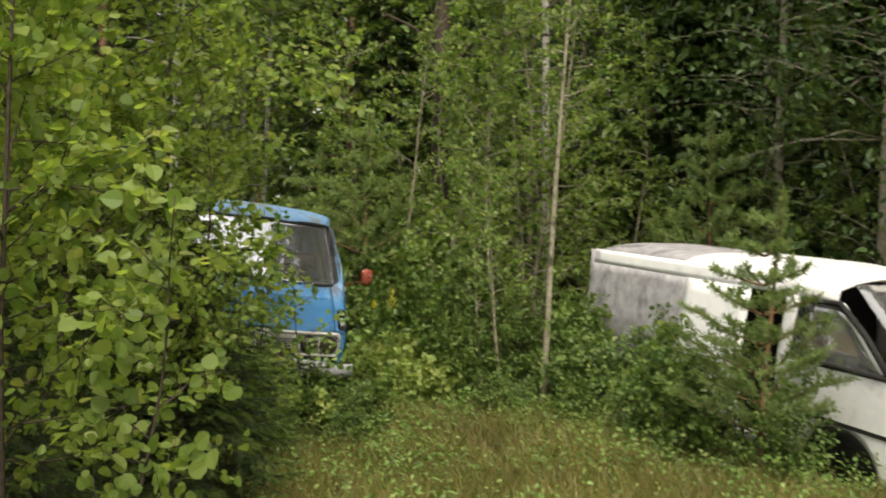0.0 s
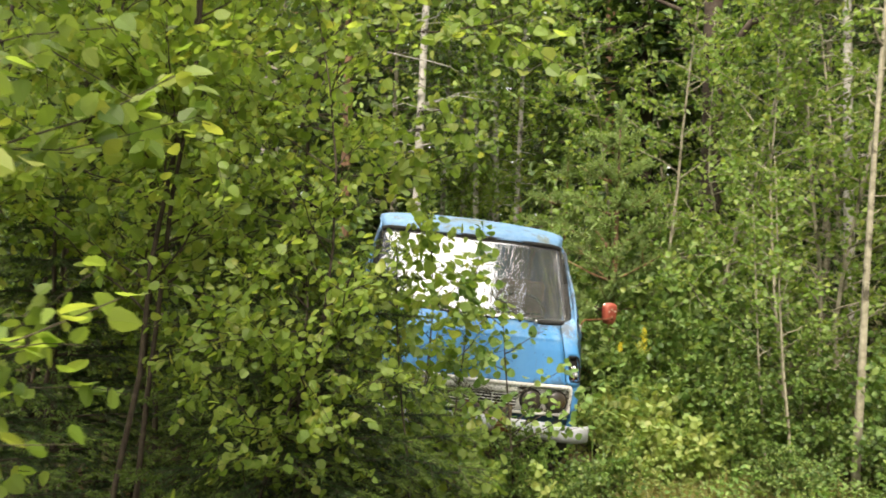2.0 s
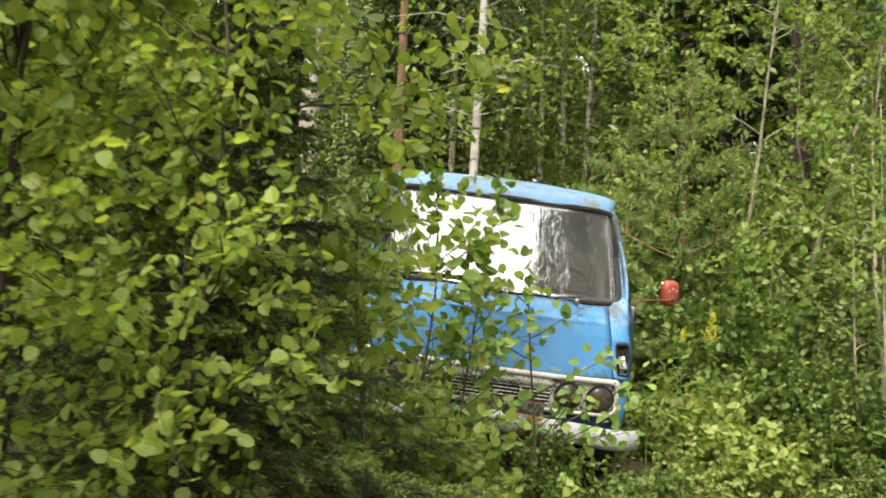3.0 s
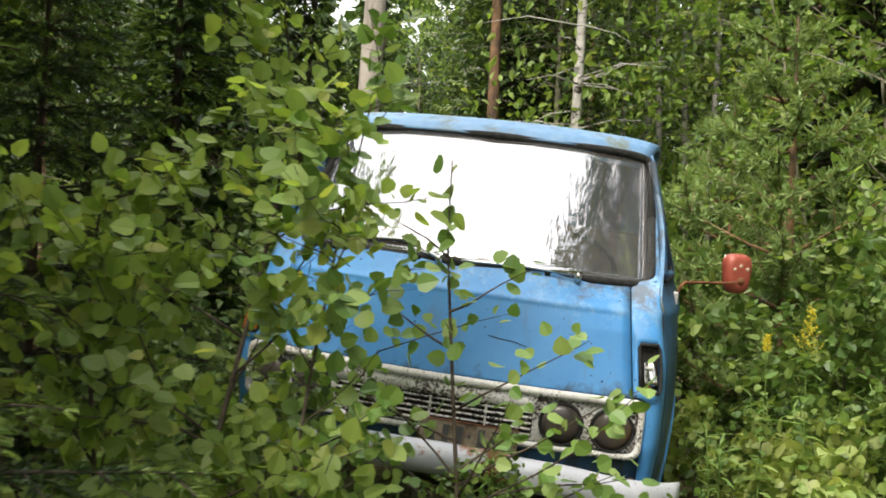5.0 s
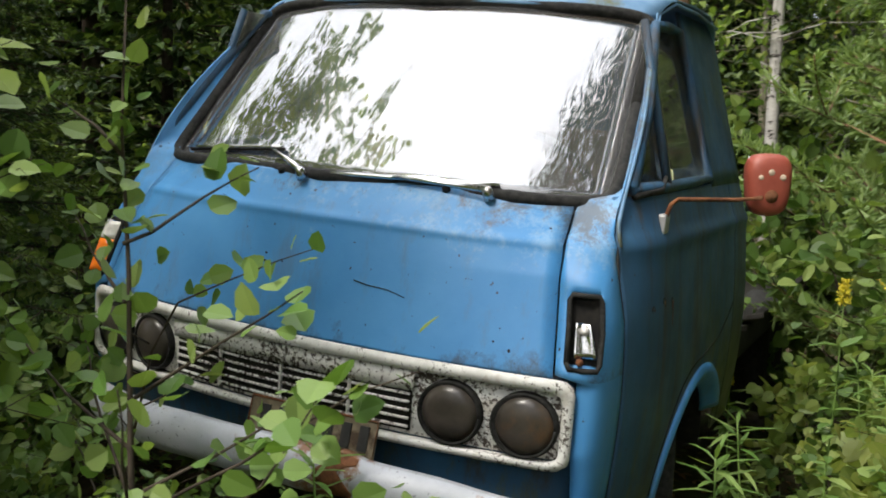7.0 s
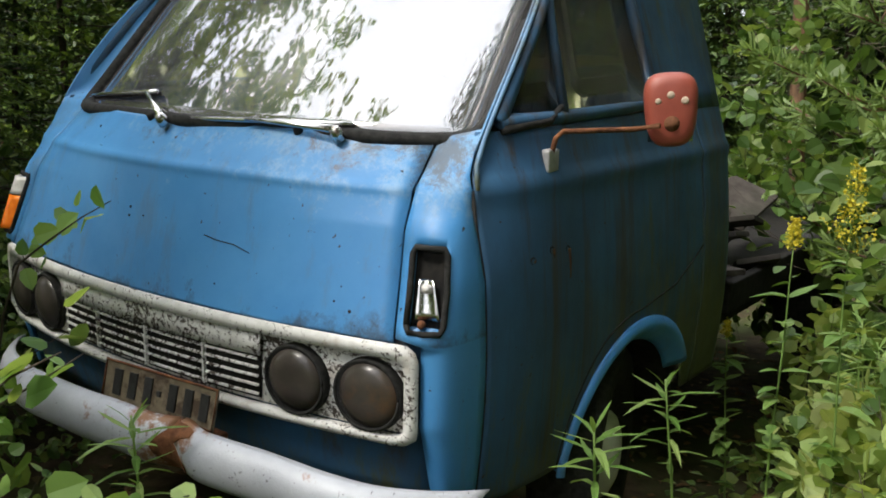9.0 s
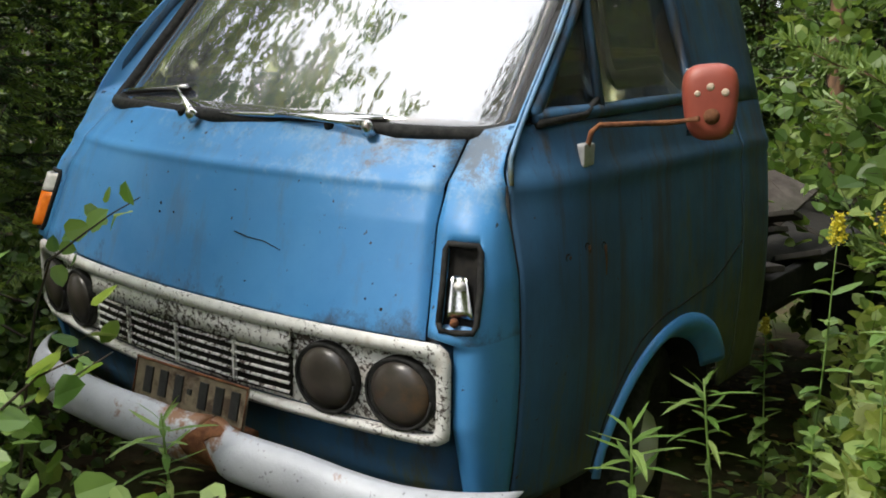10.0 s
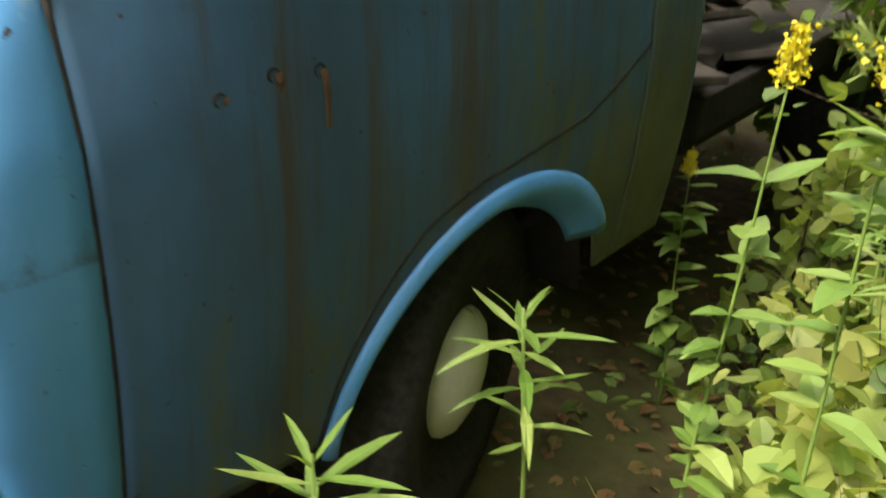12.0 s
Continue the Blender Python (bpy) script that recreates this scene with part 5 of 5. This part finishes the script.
def reaching_sapling():
    """A sapling at the bumper's end whose top bends over the nose panel."""
    rng = np.random.default_rng(79)
    ob = empty("aspen_sapling", Matrix.Translation((-0.66, 6.36, ground_height(-0.66, 6.36))), "thin aspen sapling with one twig bent over the nose", "sapling")
    main = np.array([(0.0, 0.0, -0.04), (0.01, 0.01, 0.25), (0.03, 0.03, 0.52), (0.08, 0.05, 0.76), (0.16, 0.06, 0.88), (0.33, 0.06, 0.94), (0.50, 0.06, 0.995), (0.63, 0.06, 1.03)])
    tubes = [(main, np.linspace(0.005, 0.001, 8))]
    lines = [main[4:]]
    for z, a, r, up in ((0.25, 4.6, 0.25, 0.5), (0.36, 0.3, 0.26, 0.5), (0.45, 3.4, 0.24, 0.6), (0.55, 5.6, 0.26, 0.4), (0.62, 0.9, 0.2, 0.5), (0.70, 3.9, 0.22, 0.6), (0.78, 5.0, 0.16, 0.4)):
        p = np.array([np.interp(z, main[:5, 2], main[:5, 0]), 0.03, z])
        ln = bent_line(rng, p, (math.cos(a), math.sin(a), up), r, 4, 0.1)
        tubes.append((ln, np.linspace(0.003, 0.001, 5)))
        lines.append(ln[1:])
    mesh_object("stem", *tube_arrays(tubes[:1], 6), DARK_BARK, ob)
    for tube in tubes[1:]:
        mesh_object("branch", *tube_arrays([tube], 6), DARK_BARK, ob)
    quad_mesh("leaves", *leaves_on(rng, lines, 26, 0.056, 0.02, "aspen", 0.5, fine=True), HERB, ob)


reaching_sapling()
tall_sapling = broadleaf("birch_sapling", 78, 1.85, 0.46, 0.25, 15, 2, 34, 0.054, HERB, DARK_BARK, "slim birch sapling with a dark stem and scattered leaves", "sapling", 0.008, wander=0.03, fine=True)
stand(tall_sapling, -0.36, 5.62, 0.7, first=True)

# trees and bushes beyond and beside the van on the open side
mid_aspens = [broadleaf("aspen", 61 + k, 5.2, 1.25, 0.10, 30, 6, 34, 0.055, ASPEN, GREY_BARK, "slender young aspen full of small bright leaves", "tree", 0.026, 1, group="aspens beside the van") for k in range(4)]
set_out(mid_aspens, [(1.55, 9.3, 0.95, 0), (2.05, 8.6, 0.80, 1), (2.45, 9.5, 1.0, 2), (1.15, 10.2, 0.95, 3), (1.95, 10.6, 1.05, 1), (2.9, 10.2, 1.1, 0), (0.75, 11.3, 1.0, 2), (3.3, 11.6, 1.2, 3),
                     (4.1, 10.6, 1.1, 1), (5.3, 9.8, 1.0, 2), (6.3, 8.3, 1.0, 0), (1.5, 12.4, 1.1, 3), (-3.6, 9.2, 1.0, 1), (6.6, 6.2, 0.9, 3)], 6)
leaning_birch = broadleaf("birch", 81, 5.0, 0.55, 0.55, 14, 4, 40, 0.045, ASPEN, GREY_BARK, "thin pale leaning birch with a bare lower trunk", "tree", 0.036, lean=(0.055, 0.02), wander=0.012)
stand(leaning_birch, 2.25, 7.35, 0.0, first=True)
thin_stem = broadleaf("birch_sapling", 83, 2.5, 0.5, 0.42, 10, 4, 40, 0.045, ASPEN, GREY_BARK, "thin pale sapling with a bare stem", "sapling", 0.015, lean=(-0.10, 0), wander=0.03, group="thin stems by the birch")
for k, (x, y, sz) in enumerate(((1.93, 7.75, 1.0), (1.76, 7.80, 0.85), (2.1, 8.9, 1.1))):
    stand(thin_stem, x, y, 0.2 * k, sz, first=k == 0)

shrubs = [broadleaf("shrub", 91 + k, 1.25, 0.62, 0.04, 18, 5, 42, 0.046, SHRUB, DARK_BARK, "low leafy shrub with rounded green leaves", "bush", 0.008, 3, group="shrubs round the van", fine=True) for k in range(4)]
set_out(shrubs, [(0.95, 8.5, 1.05), (0.62, 9.0, 1.15), (1.45, 8.2, 1.0), (1.1, 9.4, 1.3), (1.75, 8.9, 1.1), (0.35, 9.8, 1.4), (2.3, 8.4, 0.9), (1.95, 8.1, 0.6), (1.45, 7.7, 0.72), (0.9, 10.3, 1.5), (-0.3, 10.6, 1.5),
                 (2.75, 7.3, 0.5), (3.2, 6.4, 0.7), (2.75, 7.9, 1.0), (-1.9, 7.2, 1.0), (-2.1, 8.6, 1.2), (-1.5, 6.5, 0.7), (-1.1, 6.05, 0.62), (-0.75, 5.9, 0.66), (-0.45, 5.85, 0.5), (0.03, 6.10, 0.50), (0.27, 6.02, 0.46),
                 (-0.2, 5.6, 0.40), (0.32, 5.75, 0.34), (2.75, 6.1, 0.45), (2.9, 6.9, 0.75), (3.0, 5.3, 0.9), (2.6, 7.75, 0.7), (2.85, 5.6, 0.75), (2.0, 7.0, 0.34), (3.2, 4.6, 0.6), (2.35, 6.4, 0.32), (1.7, 7.25, 0.32)], 12)

young_pines = [young_pine("young_pine", 101 + k, 2.6, 1.0, "young pine with soft pale green needles", "young pines") for k in range(2)]
set_out(young_pines, [(0.62, 9.6, 1.2, 0), (3.15, 4.75, 0.80, 1), (0.1, 11.4, 1.4, 1), (4.4, 8.6, 1.0, 0)], 14)


# ---- herbs beside the door ----
def whorl_herb(seed, stems, height, leaf, label):
    rng = np.random.default_rng(seed)
    ob = empty("willowherb", Matrix(), label, "plant", "tall herbs")
    tubes, P, Wy, S = [], [], [], []
    for s in range(stems):
        base = rng.normal(0, 0.05 * (stems > 1), 2)
        ln = bent_line(rng, (base[0], base[1], -0.02), (rng.normal(0, .03) + base[0], rng.normal(0, .03) + base[1], 1), height * rng.uniform(0.9, 1.05), 6, 0.02)
        tubes.append((ln, np.linspace(0.004, 0.002, 7)))
        # a palm-like head of long leaves, fewer and smaller ones down the stem
        k = 22
        for q in range(k):
            f = 0.45 + 0.54 * (q / k) ** 0.32
            i = min(int(f * 6), 5)
            p = ln[i] + (ln[i + 1] - ln[i]) * (f * 6 - i)
            a = q * 2.4 + rng.normal(0, 0.15)
            P.append(p)
            Wy.append([math.cos(a), math.sin(a), 0.30 - 0.5 * (1 - f) + 0.9 * (q > k - 4)])
            S.append(leaf * (0.35 + 0.65 * f) * rng.uniform(0.8, 1.2) * (0.7 if q > k - 4 else 1.0))
    mesh_object("stem", *tube_arrays(tubes, 5), HERB, ob)
    P, Wy = np.array(P), np.array(Wy)
    quad_mesh("foliage", *fine_leaf_arrays(P, Wy, np.tile([0, 0, 1.0], (len(P), 1)), np.array(S), "lance", droop=0.6), HERB, ob)
    return ob


herb = whorl_herb(201, 1, 0.54, 0.088, "tall herb with whorls of long narrow leaves")
herb2 = whorl_herb(202, 2, 0.70, 0.085, "tall herb with whorls of long narrow leaves")
for k, (p, x, y, sz) in enumerate(((herb, 0.47, 7.56, 1.24), (herb, 0.53, 7.18, 1.0), (herb2, 0.62, 8.15, 1.1), (herb2, 0.95, 7.95, 1.0), (herb2, 1.2, 8.2, 1.1), (herb2, 0.8, 8.7, 1.2), (herb, -0.09, 6.51, 0.95), (herb2, 1.5, 7.5, 0.7))):
    stand(p, x, y, k * 1.1, sz, first=k in (0, 2))


def goldenrod(seed, height, plume, label):
    """A leafy stalk that ends in a loose plume of short flowering sprigs."""
    rng = np.random.default_rng(seed)
    ob = empty("goldenrod", Matrix(), label, "plant", "goldenrods")
    ln = bent_line(rng, (0, 0, -0.02), (0.02, 0.02, 1), height, 8, 0.02)
    at = lambda f: ln[min(int(f * 8), 7)] + (ln[min(int(f * 8), 7) + 1] - ln[min(int(f * 8), 7)]) * (f * 8 - min(int(f * 8), 7))
    n = 34
    P = np.array([at(f) for f in rng.uniform(0.2, 1 - plume / height, n)])
    a = rng.uniform(0, 6.28, n)
    Wy = np.stack([np.cos(a), np.sin(a), rng.uniform(-0.1, 0.5, n)], 1)
    tubes = [(ln, np.linspace(0.004, 0.0015, 9))]
    C = []
    for k in range(26):
        g = (k + rng.uniform(0, 1)) / 26
        p, b = at(1 - plume / height * (1 - g)), k * 2.4
        reach = plume * (0.24 * (1 - g) + 0.05) * rng.uniform(0.6, 1.2)
        tip = p + np.array([math.cos(b) * reach, math.sin(b) * reach, reach * 0.9])
        tubes.append((np.array([p, (p + tip) / 2, tip]), [0.0012, 0.001, 0.0008]))
        m = 20
        C.append(p + (tip - p) * rng.uniform(0.25, 1.05, (m, 1)) + rng.normal(0, 0.004, (m, 3)))
    mesh_object("stem", *tube_arrays(tubes, 5), HERB, ob)
    quad_mesh("leaves", *fine_leaf_arrays(P, Wy, np.tile([0, 0, 1.0], (n, 1)), 0.070 * rng.uniform(0.6, 1.2, n), "ovate", droop=0.5), HERB, ob)
    C = np.concatenate(C)
    quad_mesh("plume", *leaf_arrays(C, rng.normal(0, 1, C.shape), rng.normal(0, 1, C.shape), 0.0065 * rng.uniform(0.6, 1.3, len(C)), "aspen"), YELLOW, ob)
    return ob


for seed, x, y, height, plume, turn in ((211, 0.80, 7.60, 1.15, 0.20, 0.0), (212, 0.635, 7.645, 1.03, 0.07, 1.3), (213, 0.10, 8.42, 0.62, 0.05, 2.0)):
    stand(goldenrod(seed, height, plume, "flowering goldenrod with a loose yellow plume" if plume > 0.1 else "small goldenrod with a short yellow flower head"), x, y, turn, first=True)

low_sapling = broadleaf("aspen_sapling", 221, 0.62, 0.26, 0.10, 11, 3, 40, 0.054, SEEDLING, DARK_BARK, "knee-high aspen seedling with round pale leaves", "sapling", 0.005, 2, group="seedlings", fine=True)
for k, (x, y, sz) in enumerate(((0.82, 7.38, 0.82), (0.90, 7.24, 0.75), (0.96, 7.42, 1.0), (0.90, 7.58, 1.12), (1.02, 7.28, 0.72), (0.74, 7.52, 0.62), (1.15, 7.5, 1.1), (1.25, 7.7, 1.0), (1.1, 8.0, 1.3), (1.3, 8.0, 1.2), (0.3, 8.75, 1.3), (1.2, 7.35, 0.9), (1.05, 7.7, 1.2), (0.74, 8.05, 0.95), (0.62, 8.02, 0.8), (0.78, 7.85, 0.75), (0.52, 8.45, 1.0), (0.9, 8.05, 1.0), (0.64, 8.38, 1.0), (0.88, 7.74, 0.85), (0.56, 8.68, 1.2), (0.80, 8.30, 1.1), (0.78, 7.15, 0.5), (1.35, 7.35, 0.7), (0.98, 7.95, 1.35), (1.1, 7.8, 1.4), (0.86, 8.2, 1.3), (0.12, 5.95, 0.9), (-0.35, 6.25, 0.8), (0.3, 6.3, 0.6))):
    stand(low_sapling, x, y, 0.9 * k, sz, first=k == 0)


# ---- forest behind ----
dead_trunk = empty("dead_tree", Matrix.Translation((-4.0, 13.1, 0.1)), "bare grey trunk of a dead tree", "tree")
mesh_object("trunk", *tube_arrays([(bent_line(np.random.default_rng(3), (0, 0, -0.3), (0.02, 0, 1), 9, 8, 0.008), np.linspace(0.15, 0.09, 9)), (np.array([(0.05, 0, 6.2), (0.5, -0.3, 6.5), (1.0, -0.5, 6.6)]), [0.03, 0.02, 0.01])], 10), DEAD_WOOD, dead_trunk)
fork_tree = empty("pine", Matrix.Translation((1.75, 11.2, 0.1)), "dark pine trunk with a bare forked limb", "tree")
mesh_object("trunk", *tube_arrays([(bent_line(np.random.default_rng(4), (0, 0, -0.3), (0.0, 0, 1), 9, 8, 0.012), np.linspace(0.13, 0.08, 9)), (np.array([(0.0, 0, 3.7), (0.35, -0.2, 4.2), (0.95, -0.3, 4.35), (1.6, -0.4, 4.9)]), [0.05, 0.04, 0.03, 0.012]), (np.array([(0.0, 0, 3.9), (-0.4, -0.2, 4.35), (-0.8, -0.3, 4.5)]), [0.04, 0.03, 0.01])], 8), SPRUCE_BARK, fork_tree)

G = "forest trees"
forest = [tall_tree("birch", 301, 12, 0.22, 1.7, 150, 34, 0.11, ASPEN, BIRCH_BARK, "tall birch with a white trunk", False, 0.07, G),
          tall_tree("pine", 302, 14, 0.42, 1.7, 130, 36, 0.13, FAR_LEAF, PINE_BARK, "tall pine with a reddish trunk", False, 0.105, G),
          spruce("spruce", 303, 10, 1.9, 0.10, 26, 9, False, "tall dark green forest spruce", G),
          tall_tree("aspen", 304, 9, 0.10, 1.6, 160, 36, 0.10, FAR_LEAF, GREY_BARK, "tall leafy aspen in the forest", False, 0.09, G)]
rows = []
rng = random.Random(21)
for k in range(150):
    for _ in range(40):
        a, d = rng.uniform(-105, 100), rng.uniform(8.5, 34) if k > 40 else rng.uniform(8.5, 16)
        x, y = -d * math.sin(radians(a)) + 0.8, 3.5 + d * math.cos(radians(a))
        # trees right of x 6.2 are mostly unseen, there to darken the door
        if (y > 11.6 and not (-6 < x < 0.5 and y < 15)) or (x < -4.2 and 8 < y < 12) or (x < -7.5 and y < 12) or (x > 6.2 and y > -2):
            if all(math.hypot(x - r[0], y - r[1]) > 1.15 for r in rows) and math.hypot(x + 4.0, y - 13.1) > 1.2:
                kind = rng.choice((0, 1, 1, 2, 2, 3, 3)) if d < 16 else rng.choice((0, 1, 2, 2, 3))
                rows.append((x, y, rng.uniform(0.75, 1.2), kind))
                break
# trees from x 5.7 on: mostly out of view, added to darken the door
rows += [(-2.5, 7.9, 0.36, 2), (-3.0, 8.9, 0.42, 2), (-2.8, 9.7, 0.38, 2), (-3.5, 7.5, 0.44, 2), (-4.0, 9.4, 0.5, 2), (-3.1, 10.7, 0.42, 2), (-4.4, 8.2, 0.5, 2), (5.7, 9.6, 1.1, 3), (6.0, 7.8, 1.2, 3), (6.3, 5.6, 1.15, 3), (6.5, 3.6, 1.2, 3), (6.9, 1.4, 1.1, 3), (8.4, 6.8, 1.3, 2), (7.8, 4.4, 1.3, 3), (8.6, 8.6, 1.3, 3), (8.6, 2.4, 1.3, 3), (7.6, -0.8, 1.2, 3)]
# an unseen far tree line behind the track for the glass to reflect, open sky above it
for k in range(26):
    a = radians(100 + 160 * k / 25)
    d = rng.uniform(26, 38)
    rows.append((-d * math.sin(a), d * math.cos(a), rng.uniform(0.6, 0.9), rng.choice((1, 2, 3))))
# a high dark wall of spruce and pine beyond the white van, mostly unseen, added to block side sky
rows += [(9.0, 9.5, 1.7, 2), (9.4, 6.6, 1.85, 2), (9.2, 3.6, 1.75, 2), (9.6, 0.8, 1.8, 2), (7.6, 7.6, 1.4, 1), (7.4, 4.8, 1.45, 1), (8.2, 11.6, 1.6, 2), (11.5, 5.0, 1.9, 2), (11.6, 2.0, 1.9, 2), (7.7, 2.2, 1.4, 1), (5.6, 12.4, 1.3, 2)]
# a clear lane shows a stand of slender birches farther back
rows = [r for r in rows if not (11.5 < r[1] < 19.5 and abs(r[0] - (0.95 - 0.172 * (r[1] - 3.9))) < 0.9)]
rows += [(-1.0, 19.6, 0.9, 0), (-1.35, 20.2, 1.0, 0), (-1.75, 19.8, 0.95, 0), (-2.1, 20.6, 1.05, 0), (-2.55, 20.0, 0.9, 0), (-1.55, 21.3, 1.1, 0), (-2.3, 22.0, 1.1, 0)]
# the trees on the far side of the thicket stay low
TALL = (12, 14, 10, 9)
rows = [(x, y, min(size, 0.78 * (-x - 0.3) / TALL[kind]) if x < -3 and 2.5 < y < 11.8 else size, kind) for x, y, size, kind in rows]
set_out(forest, rows, 33)

# the far woods close the view
rngw = np.random.default_rng(41)
n = 26000
a = rngw.uniform(radians(-80), radians(95), n)
d = rngw.uniform(33, 46, n)
P = np.stack([-d * np.sin(a), 3 + d * np.cos(a), rngw.uniform(0, 1, n) ** 1.3 * 13], 1)
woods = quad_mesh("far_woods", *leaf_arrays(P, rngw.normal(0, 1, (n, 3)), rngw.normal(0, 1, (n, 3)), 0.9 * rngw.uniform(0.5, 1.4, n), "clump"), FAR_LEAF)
tagged(woods, "dense dark green woods in the distance", "woods", kind="stuff")


# ---- ground cover ----
def ground_cover():
    rng = np.random.default_rng(55)
    hz = lambda xy: np.array([ground_height(x, y) for x, y in xy])
    # grass along the edge of the track
    def clumped(n, cx, cy, sx, sy):
        cen = np.stack([rng.uniform(cx - sx, cx + sx, n // 40), rng.uniform(cy - sy, cy + sy, n // 40)], 1)
        return cen[rng.integers(0, len(cen), n)] + rng.normal(0, 0.11, (n, 2))
    xy = np.concatenate([clumped(34000, 1.9, 4.9, 2.4, 1.9), clumped(6000, 0.4, 4.2, 1.0, 1.3), clumped(7000, 4.4, 2.6, 2.2, 2.0), clumped(3500, 1.4, 7.6, 0.7, 0.6)])
    away = ~((xy[:, 0] > 3.2) & (xy[:, 1] > 4.2) & (xy[:, 0] < 5.4))
    xy = xy[away]
    n = len(xy)
    P = np.column_stack([xy, hz(xy) - 0.01])
    W = unit(np.column_stack([rng.normal(0, 0.38, n), rng.normal(0, 0.38, n), np.ones(n)]))
    h = rng.uniform(0.07, 0.27, n)
    side = unit(np.cross(W, rng.normal(0, 1, (n, 3))))
    bend = unit(rng.normal(0, 1, (n, 3)) * [1, 1, 0.05])
    wd = rng.uniform(0.0018, 0.004, n)[:, None]
    b0, b1 = P - side * wd, P + side * wd
    mid = P + W * h[:, None] * 0.55
    tip = P + W * h[:, None] + bend * (h * rng.uniform(0.1, 0.5, n))[:, None]
    verts = np.stack([b0, b1, mid + side * wd * 0.8, mid - side * wd * 0.8, tip + side * wd * 0.15, tip - side * wd * 0.15], 1).reshape(-1, 3)
    k = np.arange(n)[:, None] * 6
    ob = quad_mesh("grass", verts, np.concatenate([k + [0, 1, 2, 3], k + [3, 2, 4, 5]]), GRASS)
    tagged(ob, "dry yellow-green summer grass beside the track", "grass", kind="stuff")
    # low leaves on the forest floor
    n = 26000
    xy = np.column_stack([rng.uniform(-4.5, 5.0, n), rng.uniform(4.6, 12.0, n)])
    loc = np.array([(VAN.inverted() @ Vector((x, y, 0.2)))[:2] for x, y in xy])
    ok = ~((np.abs(loc[:, 0]) < 0.80) & (loc[:, 1] > 0.05) & (loc[:, 1] < 4.3))
    dens = np.array([noise.noise((x * 1.1, y * 1.1, 2)) for x, y in xy])
    ok &= dens > -0.22
    xy = xy[ok]
    n = len(xy)
    P = np.column_stack([xy, hz(xy) + rng.uniform(0.02, 0.24, n) ** 1.2])
    ob = quad_mesh("undergrowth", *leaf_arrays(P, rng.normal(0, 1, (n, 3)) * [1, 1, 0.35], np.tile([0, 0, 1.0], (n, 1)) + rng.normal(0, 0.35, (n, 3)), 0.052 * rng.uniform(0.5, 1.3, n), "ovate"), SHRUB)
    tagged(ob, "low green leaves covering the forest floor", "undergrowth", kind="stuff")
    n = 9000
    cen = np.column_stack([rng.uniform(-0.4, 4.2, 160), rng.uniform(2.6, 7.4, 160)])
    xy = cen[rng.integers(0, 160, n)] + rng.normal(0, 0.10, (n, 2))
    P = np.column_stack([xy, hz(xy) + rng.uniform(0.02, 0.30, n)])
    ob = quad_mesh("herb_tufts", *leaf_arrays(P, rng.normal(0, 1, (n, 3)) * [1, 1, 0.5], np.tile([0, 0, 1.0], (n, 1)) + rng.normal(0, 0.4, (n, 3)), 0.035 * rng.uniform(0.5, 1.4, n), "ovate"), HERB)
    tagged(ob, "small green herbs scattered through the grass", "herbs", kind="stuff")
    n = 9000
    xy = np.column_stack([rng.uniform(-3, 3.5, n), rng.uniform(3.5, 10.5, n)])
    P = np.column_stack([xy, hz(xy) + 0.006])
    ob = quad_mesh("leaf_litter", *leaf_arrays(P, rng.normal(0, 1, (n, 3)) * [1, 1, 0.15], np.tile([0, 0, 1.0], (n, 1)) + rng.normal(0, 0.2, (n, 3)), 0.045 * rng.uniform(0.5, 1.3, n), "ovate"), LITTER)
    tagged(ob, "brown fallen leaves on the soil", "leaf litter", kind="stuff")


ground_cover()
